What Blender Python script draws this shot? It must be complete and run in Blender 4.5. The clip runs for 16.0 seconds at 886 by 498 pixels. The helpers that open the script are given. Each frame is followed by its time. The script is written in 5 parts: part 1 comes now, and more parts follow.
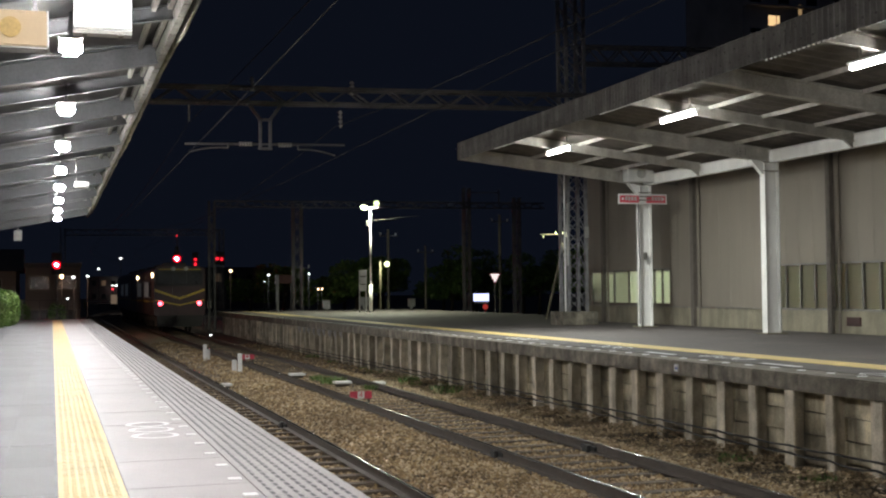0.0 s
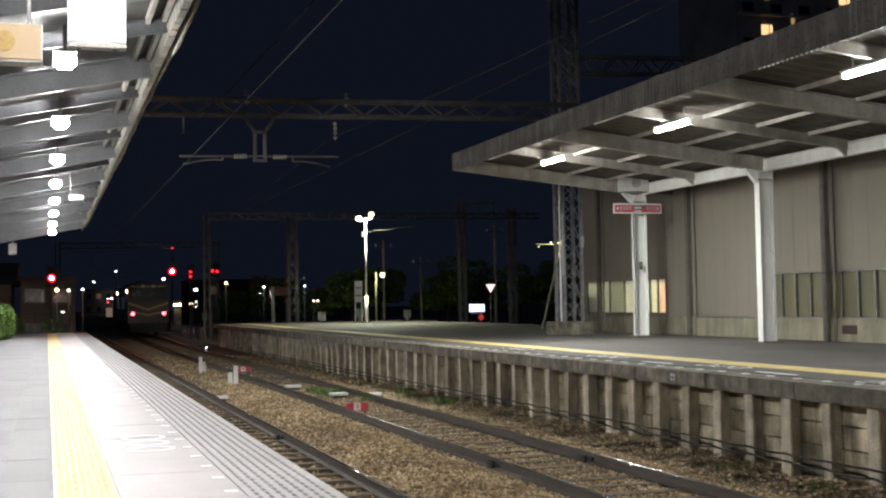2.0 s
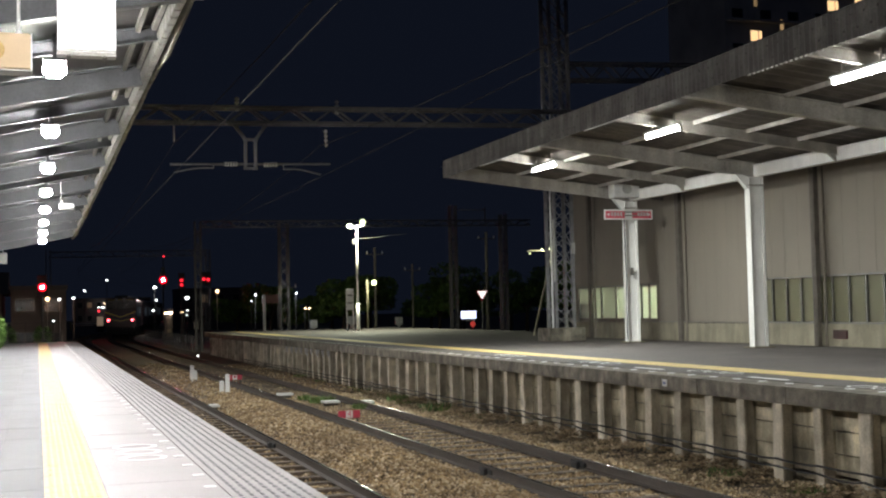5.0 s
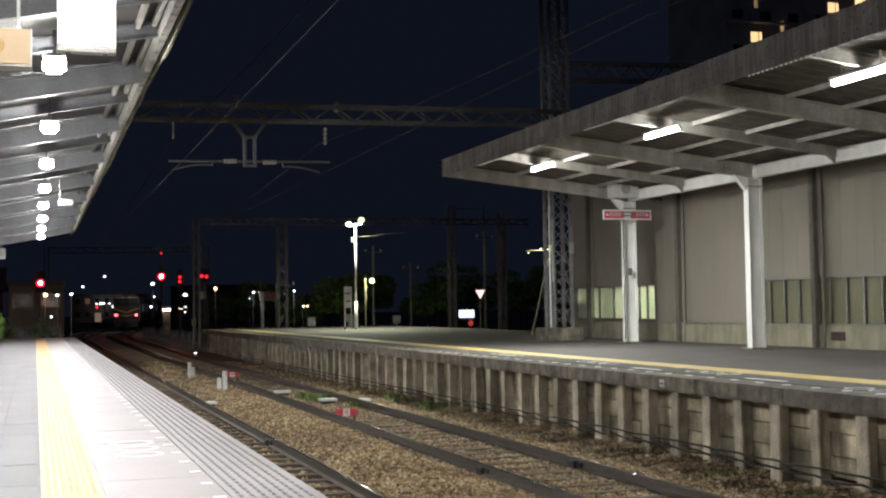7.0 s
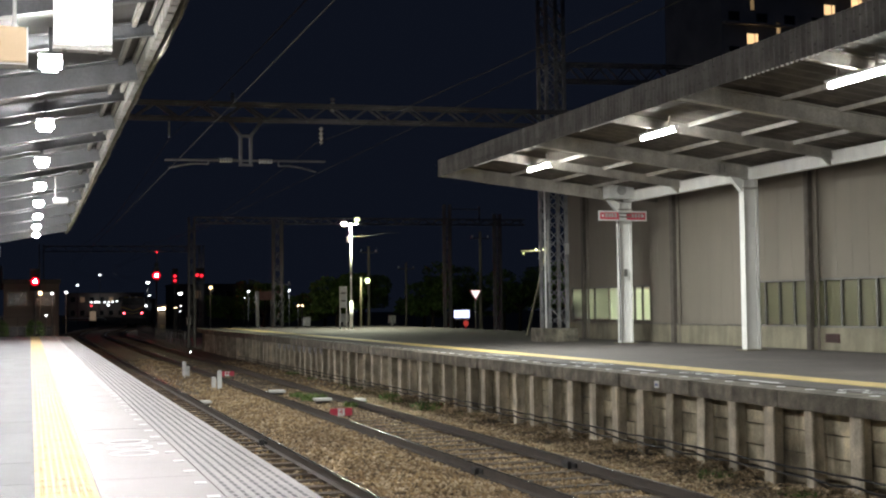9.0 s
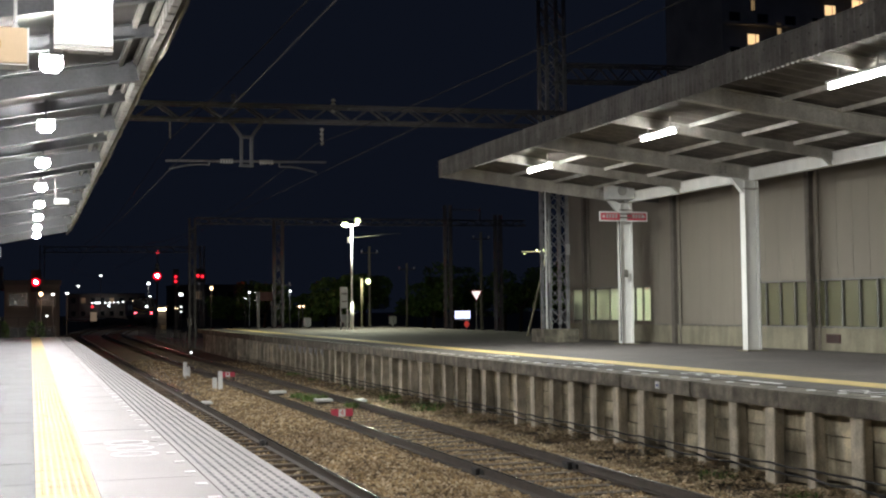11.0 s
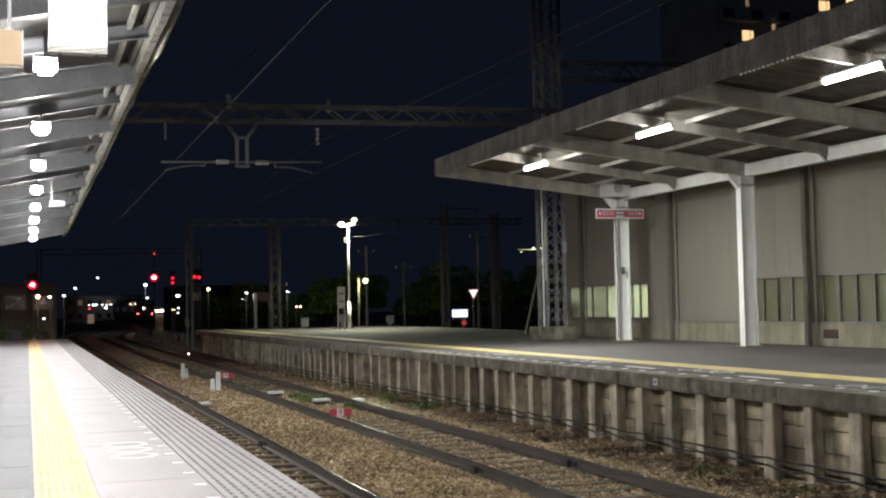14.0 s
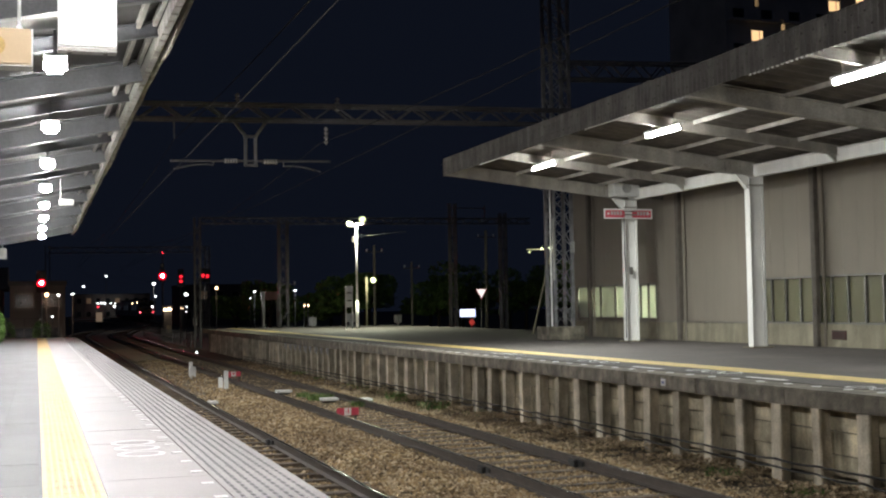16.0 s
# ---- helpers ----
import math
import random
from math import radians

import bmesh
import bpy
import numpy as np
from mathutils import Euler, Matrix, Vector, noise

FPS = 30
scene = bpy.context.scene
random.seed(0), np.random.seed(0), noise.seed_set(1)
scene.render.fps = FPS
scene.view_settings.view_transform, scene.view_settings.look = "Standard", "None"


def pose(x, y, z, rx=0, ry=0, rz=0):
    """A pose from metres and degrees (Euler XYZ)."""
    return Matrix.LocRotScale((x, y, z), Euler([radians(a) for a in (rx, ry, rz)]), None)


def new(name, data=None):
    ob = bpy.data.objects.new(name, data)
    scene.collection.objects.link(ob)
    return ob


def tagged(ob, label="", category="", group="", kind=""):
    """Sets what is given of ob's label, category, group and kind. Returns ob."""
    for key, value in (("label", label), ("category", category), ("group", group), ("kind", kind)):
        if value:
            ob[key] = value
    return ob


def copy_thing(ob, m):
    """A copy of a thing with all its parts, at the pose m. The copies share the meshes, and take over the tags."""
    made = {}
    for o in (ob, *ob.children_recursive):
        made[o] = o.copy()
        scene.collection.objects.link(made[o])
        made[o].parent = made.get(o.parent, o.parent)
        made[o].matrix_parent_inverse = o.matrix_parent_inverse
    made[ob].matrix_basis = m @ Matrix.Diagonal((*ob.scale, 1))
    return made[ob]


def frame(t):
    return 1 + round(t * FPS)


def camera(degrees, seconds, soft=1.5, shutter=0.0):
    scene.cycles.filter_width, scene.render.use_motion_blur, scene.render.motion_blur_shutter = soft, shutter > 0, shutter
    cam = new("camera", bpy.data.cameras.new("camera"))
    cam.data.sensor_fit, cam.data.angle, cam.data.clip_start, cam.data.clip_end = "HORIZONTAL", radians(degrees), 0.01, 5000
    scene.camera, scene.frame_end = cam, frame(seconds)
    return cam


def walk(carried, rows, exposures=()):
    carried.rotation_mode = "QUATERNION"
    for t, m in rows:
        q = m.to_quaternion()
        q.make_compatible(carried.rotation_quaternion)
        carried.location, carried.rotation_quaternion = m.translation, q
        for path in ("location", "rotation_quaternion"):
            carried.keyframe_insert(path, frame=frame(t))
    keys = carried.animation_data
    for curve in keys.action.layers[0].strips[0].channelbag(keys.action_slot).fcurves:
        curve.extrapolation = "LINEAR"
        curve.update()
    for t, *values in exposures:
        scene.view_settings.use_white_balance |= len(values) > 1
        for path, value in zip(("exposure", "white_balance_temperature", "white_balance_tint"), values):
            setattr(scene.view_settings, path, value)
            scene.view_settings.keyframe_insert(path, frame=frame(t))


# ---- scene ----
cam = camera(40.07, 16.0, soft=2.1)
EYE = (0.0, 0.0, 2.25)
TURNS = [
    (0, 91.950, 0.561, -17.855),
    (0.5, 92.131, 0.518, -18.053),
    (1, 92.145, 0.610, -18.136),
    (1.5, 92.232, 0.617, -18.095),
    (2, 92.454, 0.955, -18.059),
    (2.5, 92.641, 1.093, -18.173),
    (3, 92.725, 1.311, -18.381),
    (3.5, 92.734, 1.144, -18.402),
    (4, 92.781, 1.245, -18.424),
    (6.5, 92.761, 1.213, -18.524),
    (7, 92.717, 0.831, -18.546),
    (7.5, 92.662, 0.633, -18.696),
    (8, 92.624, 0.489, -18.772),
    (8.5, 92.655, 0.442, -18.771),
    (9, 92.723, 0.563, -18.770),
    (11.5, 92.761, 0.584, -18.726),
    (12, 92.755, 0.683, -18.801),
    (12.5, 92.734, 0.604, -18.839),
    (13, 92.680, 0.712, -18.816),
    (13.5, 92.652, 0.901, -18.804),
    (14, 92.698, 1.122, -18.863),
    (14.5, 92.733, 0.952, -18.885),
    (15, 92.715, 0.726, -18.782),
    (15.5, 92.672, 0.822, -18.652),
    (16, 92.683, 0.909, -18.494),
]
walk(cam, [(t, pose(*EYE, rx, ry, rz)) for t, rx, ry, rz in TURNS], exposures=[(0, 0.14), (0.5, 0.22), (1.5, 0.42), (2.5, 0.41), (9, 0.41), (12.5, 0.31), (16, 0.31)])

# ---- night sky ----
world = bpy.data.worlds.new("night_sky")
scene.world = world
world.use_nodes = True
world.node_tree.nodes["Background"].inputs[0].default_value = (0.21, 0.29, 0.56, 1)
world.node_tree.nodes["Background"].inputs[1].default_value = 0.015


# ---- lamps of the station ----
def area_lamp(name, loc, sx, sy, power, colour, spread=180):
    d = bpy.data.lights.new(name, "AREA")
    d.shape, d.size, d.size_y, d.energy, d.color = "RECTANGLE", sx, sy, power, colour
    d.spread = radians(spread)
    ob = new(name, d)
    ob.matrix_world = pose(*loc)
    return ob


COOL = (0.95, 1.0, 0.96)
WHITE = (1.0, 0.955, 0.95)
LEFT_LAMP_Y = [4.7, 9.3, 14.0, 18.75, 23.45, 28.1, 32.6, 37.1, 41.7, 46.2]
RIGHT_LAMP_Y = [9.5, 16.1, 22.6, 28.9]
LEFT_LAMP_Z, RIGHT_LAMP_Z = 5.05, 5.88
for y in LEFT_LAMP_Y:
    area_lamp("left_canopy_light", (0.2, y, LEFT_LAMP_Z - 0.147), 0.15, 0.18, 62, WHITE)
for y in RIGHT_LAMP_Y:
    area_lamp("right_canopy_light", (12.5, y, RIGHT_LAMP_Z - 0.105), 0.07, 1.3, 480 if y > 28 else 122, COOL)
for dx in (-0.38, 0.42):
    area_lamp("mast_light", (16.5 + dx, 63.9, 6.82), 0.3, 0.3, 900, (0.95, 1.0, 0.75))


for x, y, z, p, c in ((12.57, 89.6, 3.8, 60, (1.0, 0.7, 0.4)), (0.57, 73.6, 3.2, 170, (1.0, 0.6, 0.4)), (9.75, 96.3, 2.3, 3, (1.0, 0.6, 0.35)), (17.4, 84.6, 3.5, 110, (0.9, 0.97, 1.0)), (14.5, 84.6, 3.4, 80, (0.9, 0.97, 1.0)), (12.1, 134.6, 4.9, 220, (1.0, 0.97, 1.0)), (19.0, 329, 4.6, 25, (0.9, 0.97, 1.0)), (21.8, 79.7, 4.0, 110, (0.95, 1.0, 0.75)), (18.9, 43.9, 4.42, 45, (0.92, 1.0, 0.72))):
    d = bpy.data.lights.new("street_light", "POINT")
    d.energy, d.color, d.shadow_soft_size = p, c, 0.2
    new("street_light", d).location = (x, y - 0.35, z)


# ---- materials ----
def mat(name, colour, rough=0.7, metal=0.0, scale=6.0, vary=0.25, fine=60.0, bump=0.15, dark=None, stain=0.0, stretch=(1, 1, 1), ob_random=0.0, spec=0.5, grit=0.5):
    """Two scales of noise on a base colour, a fine relief, and optional stains or streaks."""
    m = bpy.data.materials.new(name)
    m.use_nodes = True
    nt = m.node_tree
    N, L = nt.nodes, nt.links
    bsdf = N["Principled BSDF"]
    bsdf.inputs["Roughness"].default_value = rough
    bsdf.inputs["Metallic"].default_value = metal
    bsdf.inputs["Specular IOR Level"].default_value = spec
    geo = N.new("ShaderNodeNewGeometry")
    mp = N.new("ShaderNodeMapping")
    mp.inputs["Scale"].default_value = stretch
    L.new(geo.outputs["Position"], mp.inputs[0])
    n1, n2 = N.new("ShaderNodeTexNoise"), N.new("ShaderNodeTexNoise")
    n1.inputs["Scale"].default_value, n2.inputs["Scale"].default_value = scale, fine
    n1.inputs["Detail"].default_value, n2.inputs["Detail"].default_value = 6, 4
    L.new(mp.outputs[0], n1.inputs["Vector"])
    L.new(geo.outputs["Position"], n2.inputs["Vector"])
    ramp = N.new("ShaderNodeValToRGB")
    c = Vector(colour)
    d = Vector(dark) if dark else c * (1 - vary)
    l = c * (1 + vary * 0.6)
    ramp.color_ramp.elements[0].position, ramp.color_ramp.elements[1].position = 0.32, 0.7
    ramp.color_ramp.elements[0].color = (*d, 1)
    ramp.color_ramp.elements[1].color = (*[min(v, 0.95) for v in l], 1)
    L.new(n1.outputs["Fac"], ramp.inputs[0])
    mix = N.new("ShaderNodeMix")
    mix.data_type, mix.blend_type = "RGBA", "MULTIPLY"
    mix.inputs[0].default_value = grit
    r2 = N.new("ShaderNodeValToRGB")
    r2.color_ramp.elements[0].color, r2.color_ramp.elements[0].position = (0.5, 0.5, 0.5, 1), 0.3
    r2.color_ramp.elements[1].position = 0.65
    L.new(n2.outputs["Fac"], r2.inputs[0])
    L.new(ramp.outputs[0], mix.inputs[6])
    L.new(r2.outputs[0], mix.inputs[7])
    out = mix.outputs[2]
    if stain:
        n3 = N.new("ShaderNodeTexNoise")
        n3.inputs["Scale"].default_value, n3.inputs["Detail"].default_value = 1.0, 8
        m3 = N.new("ShaderNodeMapping")
        m3.inputs["Scale"].default_value = (3.0, 3.0, 0.5)
        L.new(geo.outputs["Position"], m3.inputs[0])
        L.new(m3.outputs[0], n3.inputs["Vector"])
        r3 = N.new("ShaderNodeValToRGB")
        r3.color_ramp.elements[0].position, r3.color_ramp.elements[1].position = 0.42, 0.62
        r3.color_ramp.elements[0].color = (0.20, 0.185, 0.16, 1)
        mx = N.new("ShaderNodeMix")
        mx.data_type, mx.blend_type = "RGBA", "MULTIPLY"
        mx.inputs[0].default_value = stain
        L.new(n3.outputs["Fac"], r3.inputs[0])
        L.new(out, mx.inputs[6])
        L.new(r3.outputs[0], mx.inputs[7])
        out = mx.outputs[2]
    if ob_random:
        info = N.new("ShaderNodeObjectInfo")
        isl = N.new("ShaderNodeMapRange")
        isl.inputs[3].default_value, isl.inputs[4].default_value = 1 - ob_random, 1 + ob_random * 0.6
        L.new(info.outputs["Random"], isl.inputs[0])
        hsv = N.new("ShaderNodeHueSaturation")
        L.new(isl.outputs[0], hsv.inputs["Value"])
        L.new(out, hsv.inputs["Color"])
        out = hsv.outputs[0]
    L.new(out, bsdf.inputs["Base Color"])
    bp = N.new("ShaderNodeBump")
    bp.inputs["Strength"].default_value, bp.inputs["Distance"].default_value = bump, 0.01
    L.new(n2.outputs["Fac"], bp.inputs["Height"])
    L.new(bp.outputs[0], bsdf.inputs["Normal"])
    mr = N.new("ShaderNodeMapRange")
    mr.inputs[3].default_value, mr.inputs[4].default_value = max(rough - 0.12, 0.05), min(rough + 0.12, 1)
    L.new(n1.outputs["Fac"], mr.inputs[0])
    L.new(mr.outputs[0], bsdf.inputs["Roughness"])
    return m


def glow(name, colour, strength):
    m = bpy.data.materials.new(name)
    m.use_nodes = True
    b = m.node_tree.nodes["Principled BSDF"]
    b.inputs["Base Color"].default_value = (*[v * 0.5 for v in colour], 1)
    b.inputs["Emission Color"].default_value = (*colour, 1)
    b.inputs["Emission Strength"].default_value = strength
    return m


def island_mat(name, c0, c1, c2, rough=0.85):
    """Loose pieces that differ one from another."""
    m = bpy.data.materials.new(name)
    m.use_nodes = True
    N, L = m.node_tree.nodes, m.node_tree.links
    b = N["Principled BSDF"]
    b.inputs["Roughness"].default_value = rough
    g = N.new("ShaderNodeNewGeometry")
    r = N.new("ShaderNodeValToRGB")
    r.color_ramp.elements[0].color, r.color_ramp.elements[1].color = (*c0, 1), (*c2, 1)
    e = r.color_ramp.elements.new(0.55)
    e.color = (*c1, 1)
    n = N.new("ShaderNodeTexNoise")
    n.inputs["Scale"].default_value, n.inputs["Detail"].default_value = 0.7, 5
    rr = N.new("ShaderNodeValToRGB")
    rr.color_ramp.elements[0].position, rr.color_ramp.elements[1].position = 0.35, 0.65
    rr.color_ramp.elements[0].color = (0.45, 0.42, 0.4, 1)
    mx = N.new("ShaderNodeMix")
    mx.data_type, mx.blend_type = "RGBA", "MULTIPLY"
    mx.inputs[0].default_value = 0.8
    L.new(g.outputs["Random Per Island"], r.inputs[0])
    L.new(g.outputs["Position"], n.inputs["Vector"])
    L.new(n.outputs["Fac"], rr.inputs[0])
    L.new(r.outputs[0], mx.inputs[6])
    L.new(rr.outputs[0], mx.inputs[7])
    L.new(mx.outputs[2], b.inputs["Base Color"])
    return m


M_PAVE = mat("white_platform_slabs", (0.43, 0.403, 0.396), 0.6, scale=1.5, vary=0.12, fine=90, bump=0.1)
M_SLAB = mat("grey_platform_slabs", (0.245, 0.243, 0.25), 0.7, scale=1.2, vary=0.15, fine=80, bump=0.15, ob_random=0.07)
M_YELLOW = mat("yellow_tactile", (0.73, 0.57, 0.26), 0.6, scale=2, vary=0.15, fine=70)
M_GROOVE = mat("dark_groove", (0.26, 0.26, 0.27), 0.8)
M_GRIP = mat("grey_grip_strip", (0.16, 0.16, 0.165), 0.8)
M_LEAF = island_mat("hedge_leaves", (0.07, 0.15, 0.025), (0.13, 0.24, 0.04), (0.21, 0.32, 0.07), 0.6)
M_WEED = island_mat("weeds", (0.07, 0.14, 0.03), (0.15, 0.24, 0.06), (0.26, 0.28, 0.10), 0.7)
M_LITTER = island_mat("leaf_litter", (0.22, 0.165, 0.10), (0.46, 0.36, 0.22), (0.75, 0.60, 0.40), 0.9)
M_TWIG = mat("twigs", (0.05, 0.04, 0.025), 0.9)
M_MARK = mat("white_road_paint", (0.88, 0.88, 0.86), 0.6, scale=8, vary=0.15)
M_ASPH = mat("platform_asphalt", (0.10, 0.086, 0.079), 0.8, scale=0.8, vary=0.3, fine=120, bump=0.4)
M_APRON = mat("worn_concrete_apron", (0.17, 0.165, 0.155), 0.8, scale=1.2, vary=0.3, fine=90, bump=0.3, stain=0.3)
M_WARN = mat("yellow_warning_paint", (0.70, 0.53, 0.20), 0.6, scale=3, vary=0.3)
M_COPING = mat("mossy_concrete_coping", (0.29, 0.26, 0.205), 0.85, scale=5, vary=0.5, fine=40, bump=0.5, stain=0.5, ob_random=0.15)
M_POST = mat("weathered_concrete_post", (0.76, 0.68, 0.53), 0.85, scale=3, vary=0.4, fine=40, bump=0.5, stain=0.5, ob_random=0.2)
M_PANEL = mat("stained_concrete_panel", (0.72, 0.635, 0.45), 0.88, scale=2.8, vary=0.55, fine=40, bump=0.5, stain=0.75, ob_random=0.22)
M_BED = mat("ballast_bed", (0.15, 0.117, 0.078), 0.95, scale=2, vary=0.4, fine=25, bump=1.0)
M_STONE = island_mat("ballast_stones", (0.11, 0.078, 0.045), (0.40, 0.275, 0.13), (0.68, 0.55, 0.37))
M_RAILSIDE = mat("rusty_rail_side", (0.075, 0.06, 0.048), 0.7, 0.0, scale=6, vary=0.3)
M_RAILTOP = mat("polished_rail_head", (0.45, 0.43, 0.41), 0.11, 1.0, scale=5, vary=0.1, bump=0.0)
M_SLEEPER = mat("brown_sleeper", (0.145, 0.11, 0.075), 0.85, scale=4, vary=0.4, fine=50, bump=0.6, stretch=(1, 8, 1), ob_random=0.3)
M_STEEL = mat("cream_painted_steel", (0.85, 0.84, 0.81), 0.5, scale=3, vary=0.05, fine=30, stain=0.10, grit=0.12)
M_BEAM = mat("grey_painted_steel", (0.52, 0.49, 0.44), 0.55, scale=3, vary=0.2, fine=30, stain=0.3)
# Canopy shade put into the paint colour, offsetting strong upward lamp light.
M_BEAML = mat("darkened_grey_steel", (0.085, 0.086, 0.09), 0.5, scale=3, vary=0.15, fine=30, stain=0.2)
M_ROOFU = mat("dark_corrugated_roof", (0.15, 0.13, 0.114), 0.7, scale=1.2, vary=0.3, fine=20, stain=0.4)
# Boards coloured very dark to stand for underside shade under bright lamps.
M_ROOFL = mat("darkened_roof_boards", (0.05, 0.046, 0.042), 0.7, scale=1.2, vary=0.25, fine=20, stain=0.3)
M_FASCIA = mat("dusty_corrugated_fascia", (0.18, 0.165, 0.15), 0.75, scale=3, vary=0.3, fine=30, stain=0.5)
M_FRINGE = mat("weathered_roof_edge", (0.5, 0.47, 0.41), 0.7, scale=5, vary=0.35, stain=0.4)
M_FLASH = mat("cream_metal_flashing", (0.22, 0.208, 0.18), 0.5, scale=5, vary=0.25, stain=0.3)
M_WALL = mat("beige_wall_siding", (0.235, 0.206, 0.166), 0.75, scale=0.6, vary=0.07, fine=40, stain=0.05, stretch=(1, 1, 0.5), ob_random=0.015, grit=0.15)
M_PLINTH = mat("stained_concrete_plinth", (0.33, 0.298, 0.215), 0.85, scale=1.5, vary=0.25, fine=40, stain=0.3)
M_PILASTER = mat("brown_pilaster", (0.15, 0.13, 0.11), 0.7)
M_DARK = mat("dark_brown_metal", (0.07, 0.06, 0.05), 0.6, 0.2)
M_FRAME = mat("grey_aluminium", (0.25, 0.24, 0.22), 0.45, 0.6)
M_TOWER = mat("pale_lattice_steel", (0.25, 0.25, 0.26), 0.5, 0.3, scale=4, vary=0.3)
M_GALV = mat("galvanised_lattice_steel", (0.125, 0.12, 0.122), 0.55, 0.4, scale=4, vary=0.25)
M_FAR = mat("dim_facade", (0.17, 0.14, 0.125), 0.85, scale=0.4, vary=0.3)
M_FARDARK = mat("dark_facade", (0.09, 0.088, 0.09), 0.85, scale=0.4, vary=0.3)
M_BLOCK = mat("pale_apartment_render", (0.70, 0.67, 0.64), 0.85, scale=0.3, vary=0.2)
M_EARTH = mat("dark_earth", (0.11, 0.10, 0.085), 0.95, scale=0.3, vary=0.4, fine=12, bump=0.6)
M_CABLE = mat("black_cable", (0.02, 0.02, 0.02), 0.6)
M_WIRE = mat("copper_wire", (0.02, 0.018, 0.016), 0.85, 0.0, spec=0.1)
M_MAROON = mat("maroon_train_paint", (0.055, 0.03, 0.03), 0.35, scale=2, vary=0.15)
M_STRIPE = mat("yellow_stripe_paint", (0.55, 0.40, 0.06), 0.4)
M_GLASS = mat("dark_train_glass", (0.012, 0.014, 0.016), 0.25, spec=0.35, bump=0.0)
M_UNDER = mat("train_underframe", (0.03, 0.03, 0.03), 0.8)
M_WHITE = mat("white_enamel", (0.75, 0.75, 0.73), 0.4, scale=5, vary=0.08)
M_BEIGE = mat("beige_plastic_housing", (0.50, 0.36, 0.20), 0.5, scale=4, vary=0.06, grit=0.08, bump=0.03)
M_CARRED = mat("red_car_paint", (0.62, 0.03, 0.03), 0.3, scale=3, vary=0.05)
M_RED = mat("red_enamel", (0.62, 0.06, 0.10), 0.45, scale=5, vary=0.15)
M_BOXGREY = mat("light_grey_sheet_metal", (0.50, 0.49, 0.47), 0.5, scale=4, vary=0.12, stain=0.2)
G_LEFT = glow("left_lamp_diffuser", (1.0, 1.0, 1.0), 465)
G_TUBE = glow("fluorescent_tube", (0.98, 1.0, 0.96), 65)
G_SIGN = glow("lit_sign_face", (0.96, 0.98, 1.0), 2.2)
G_GREEN = glow("mast_lamp_glass", (0.87, 1.0, 0.52), 2.2)
G_WARM = glow("sodium_lamp", (1.0, 0.66, 0.38), 4)
G_COLD = glow("cold_street_lamp", (0.92, 0.97, 1.0), 3.5)
G_TAIL = glow("tail_light", (1.0, 0.07, 0.10), 9)
G_SIGNAL = glow("red_signal_lens", (1.0, 0.03, 0.05), 380)
# Glare around the red signals, added as a faintly glowing disc.
G_HALO = glow("red_lens_halo", (1.0, 0.004, 0.03), 0.45)
G_REDS = glow("small_red_lamp", (1.0, 0.03, 0.05), 3)


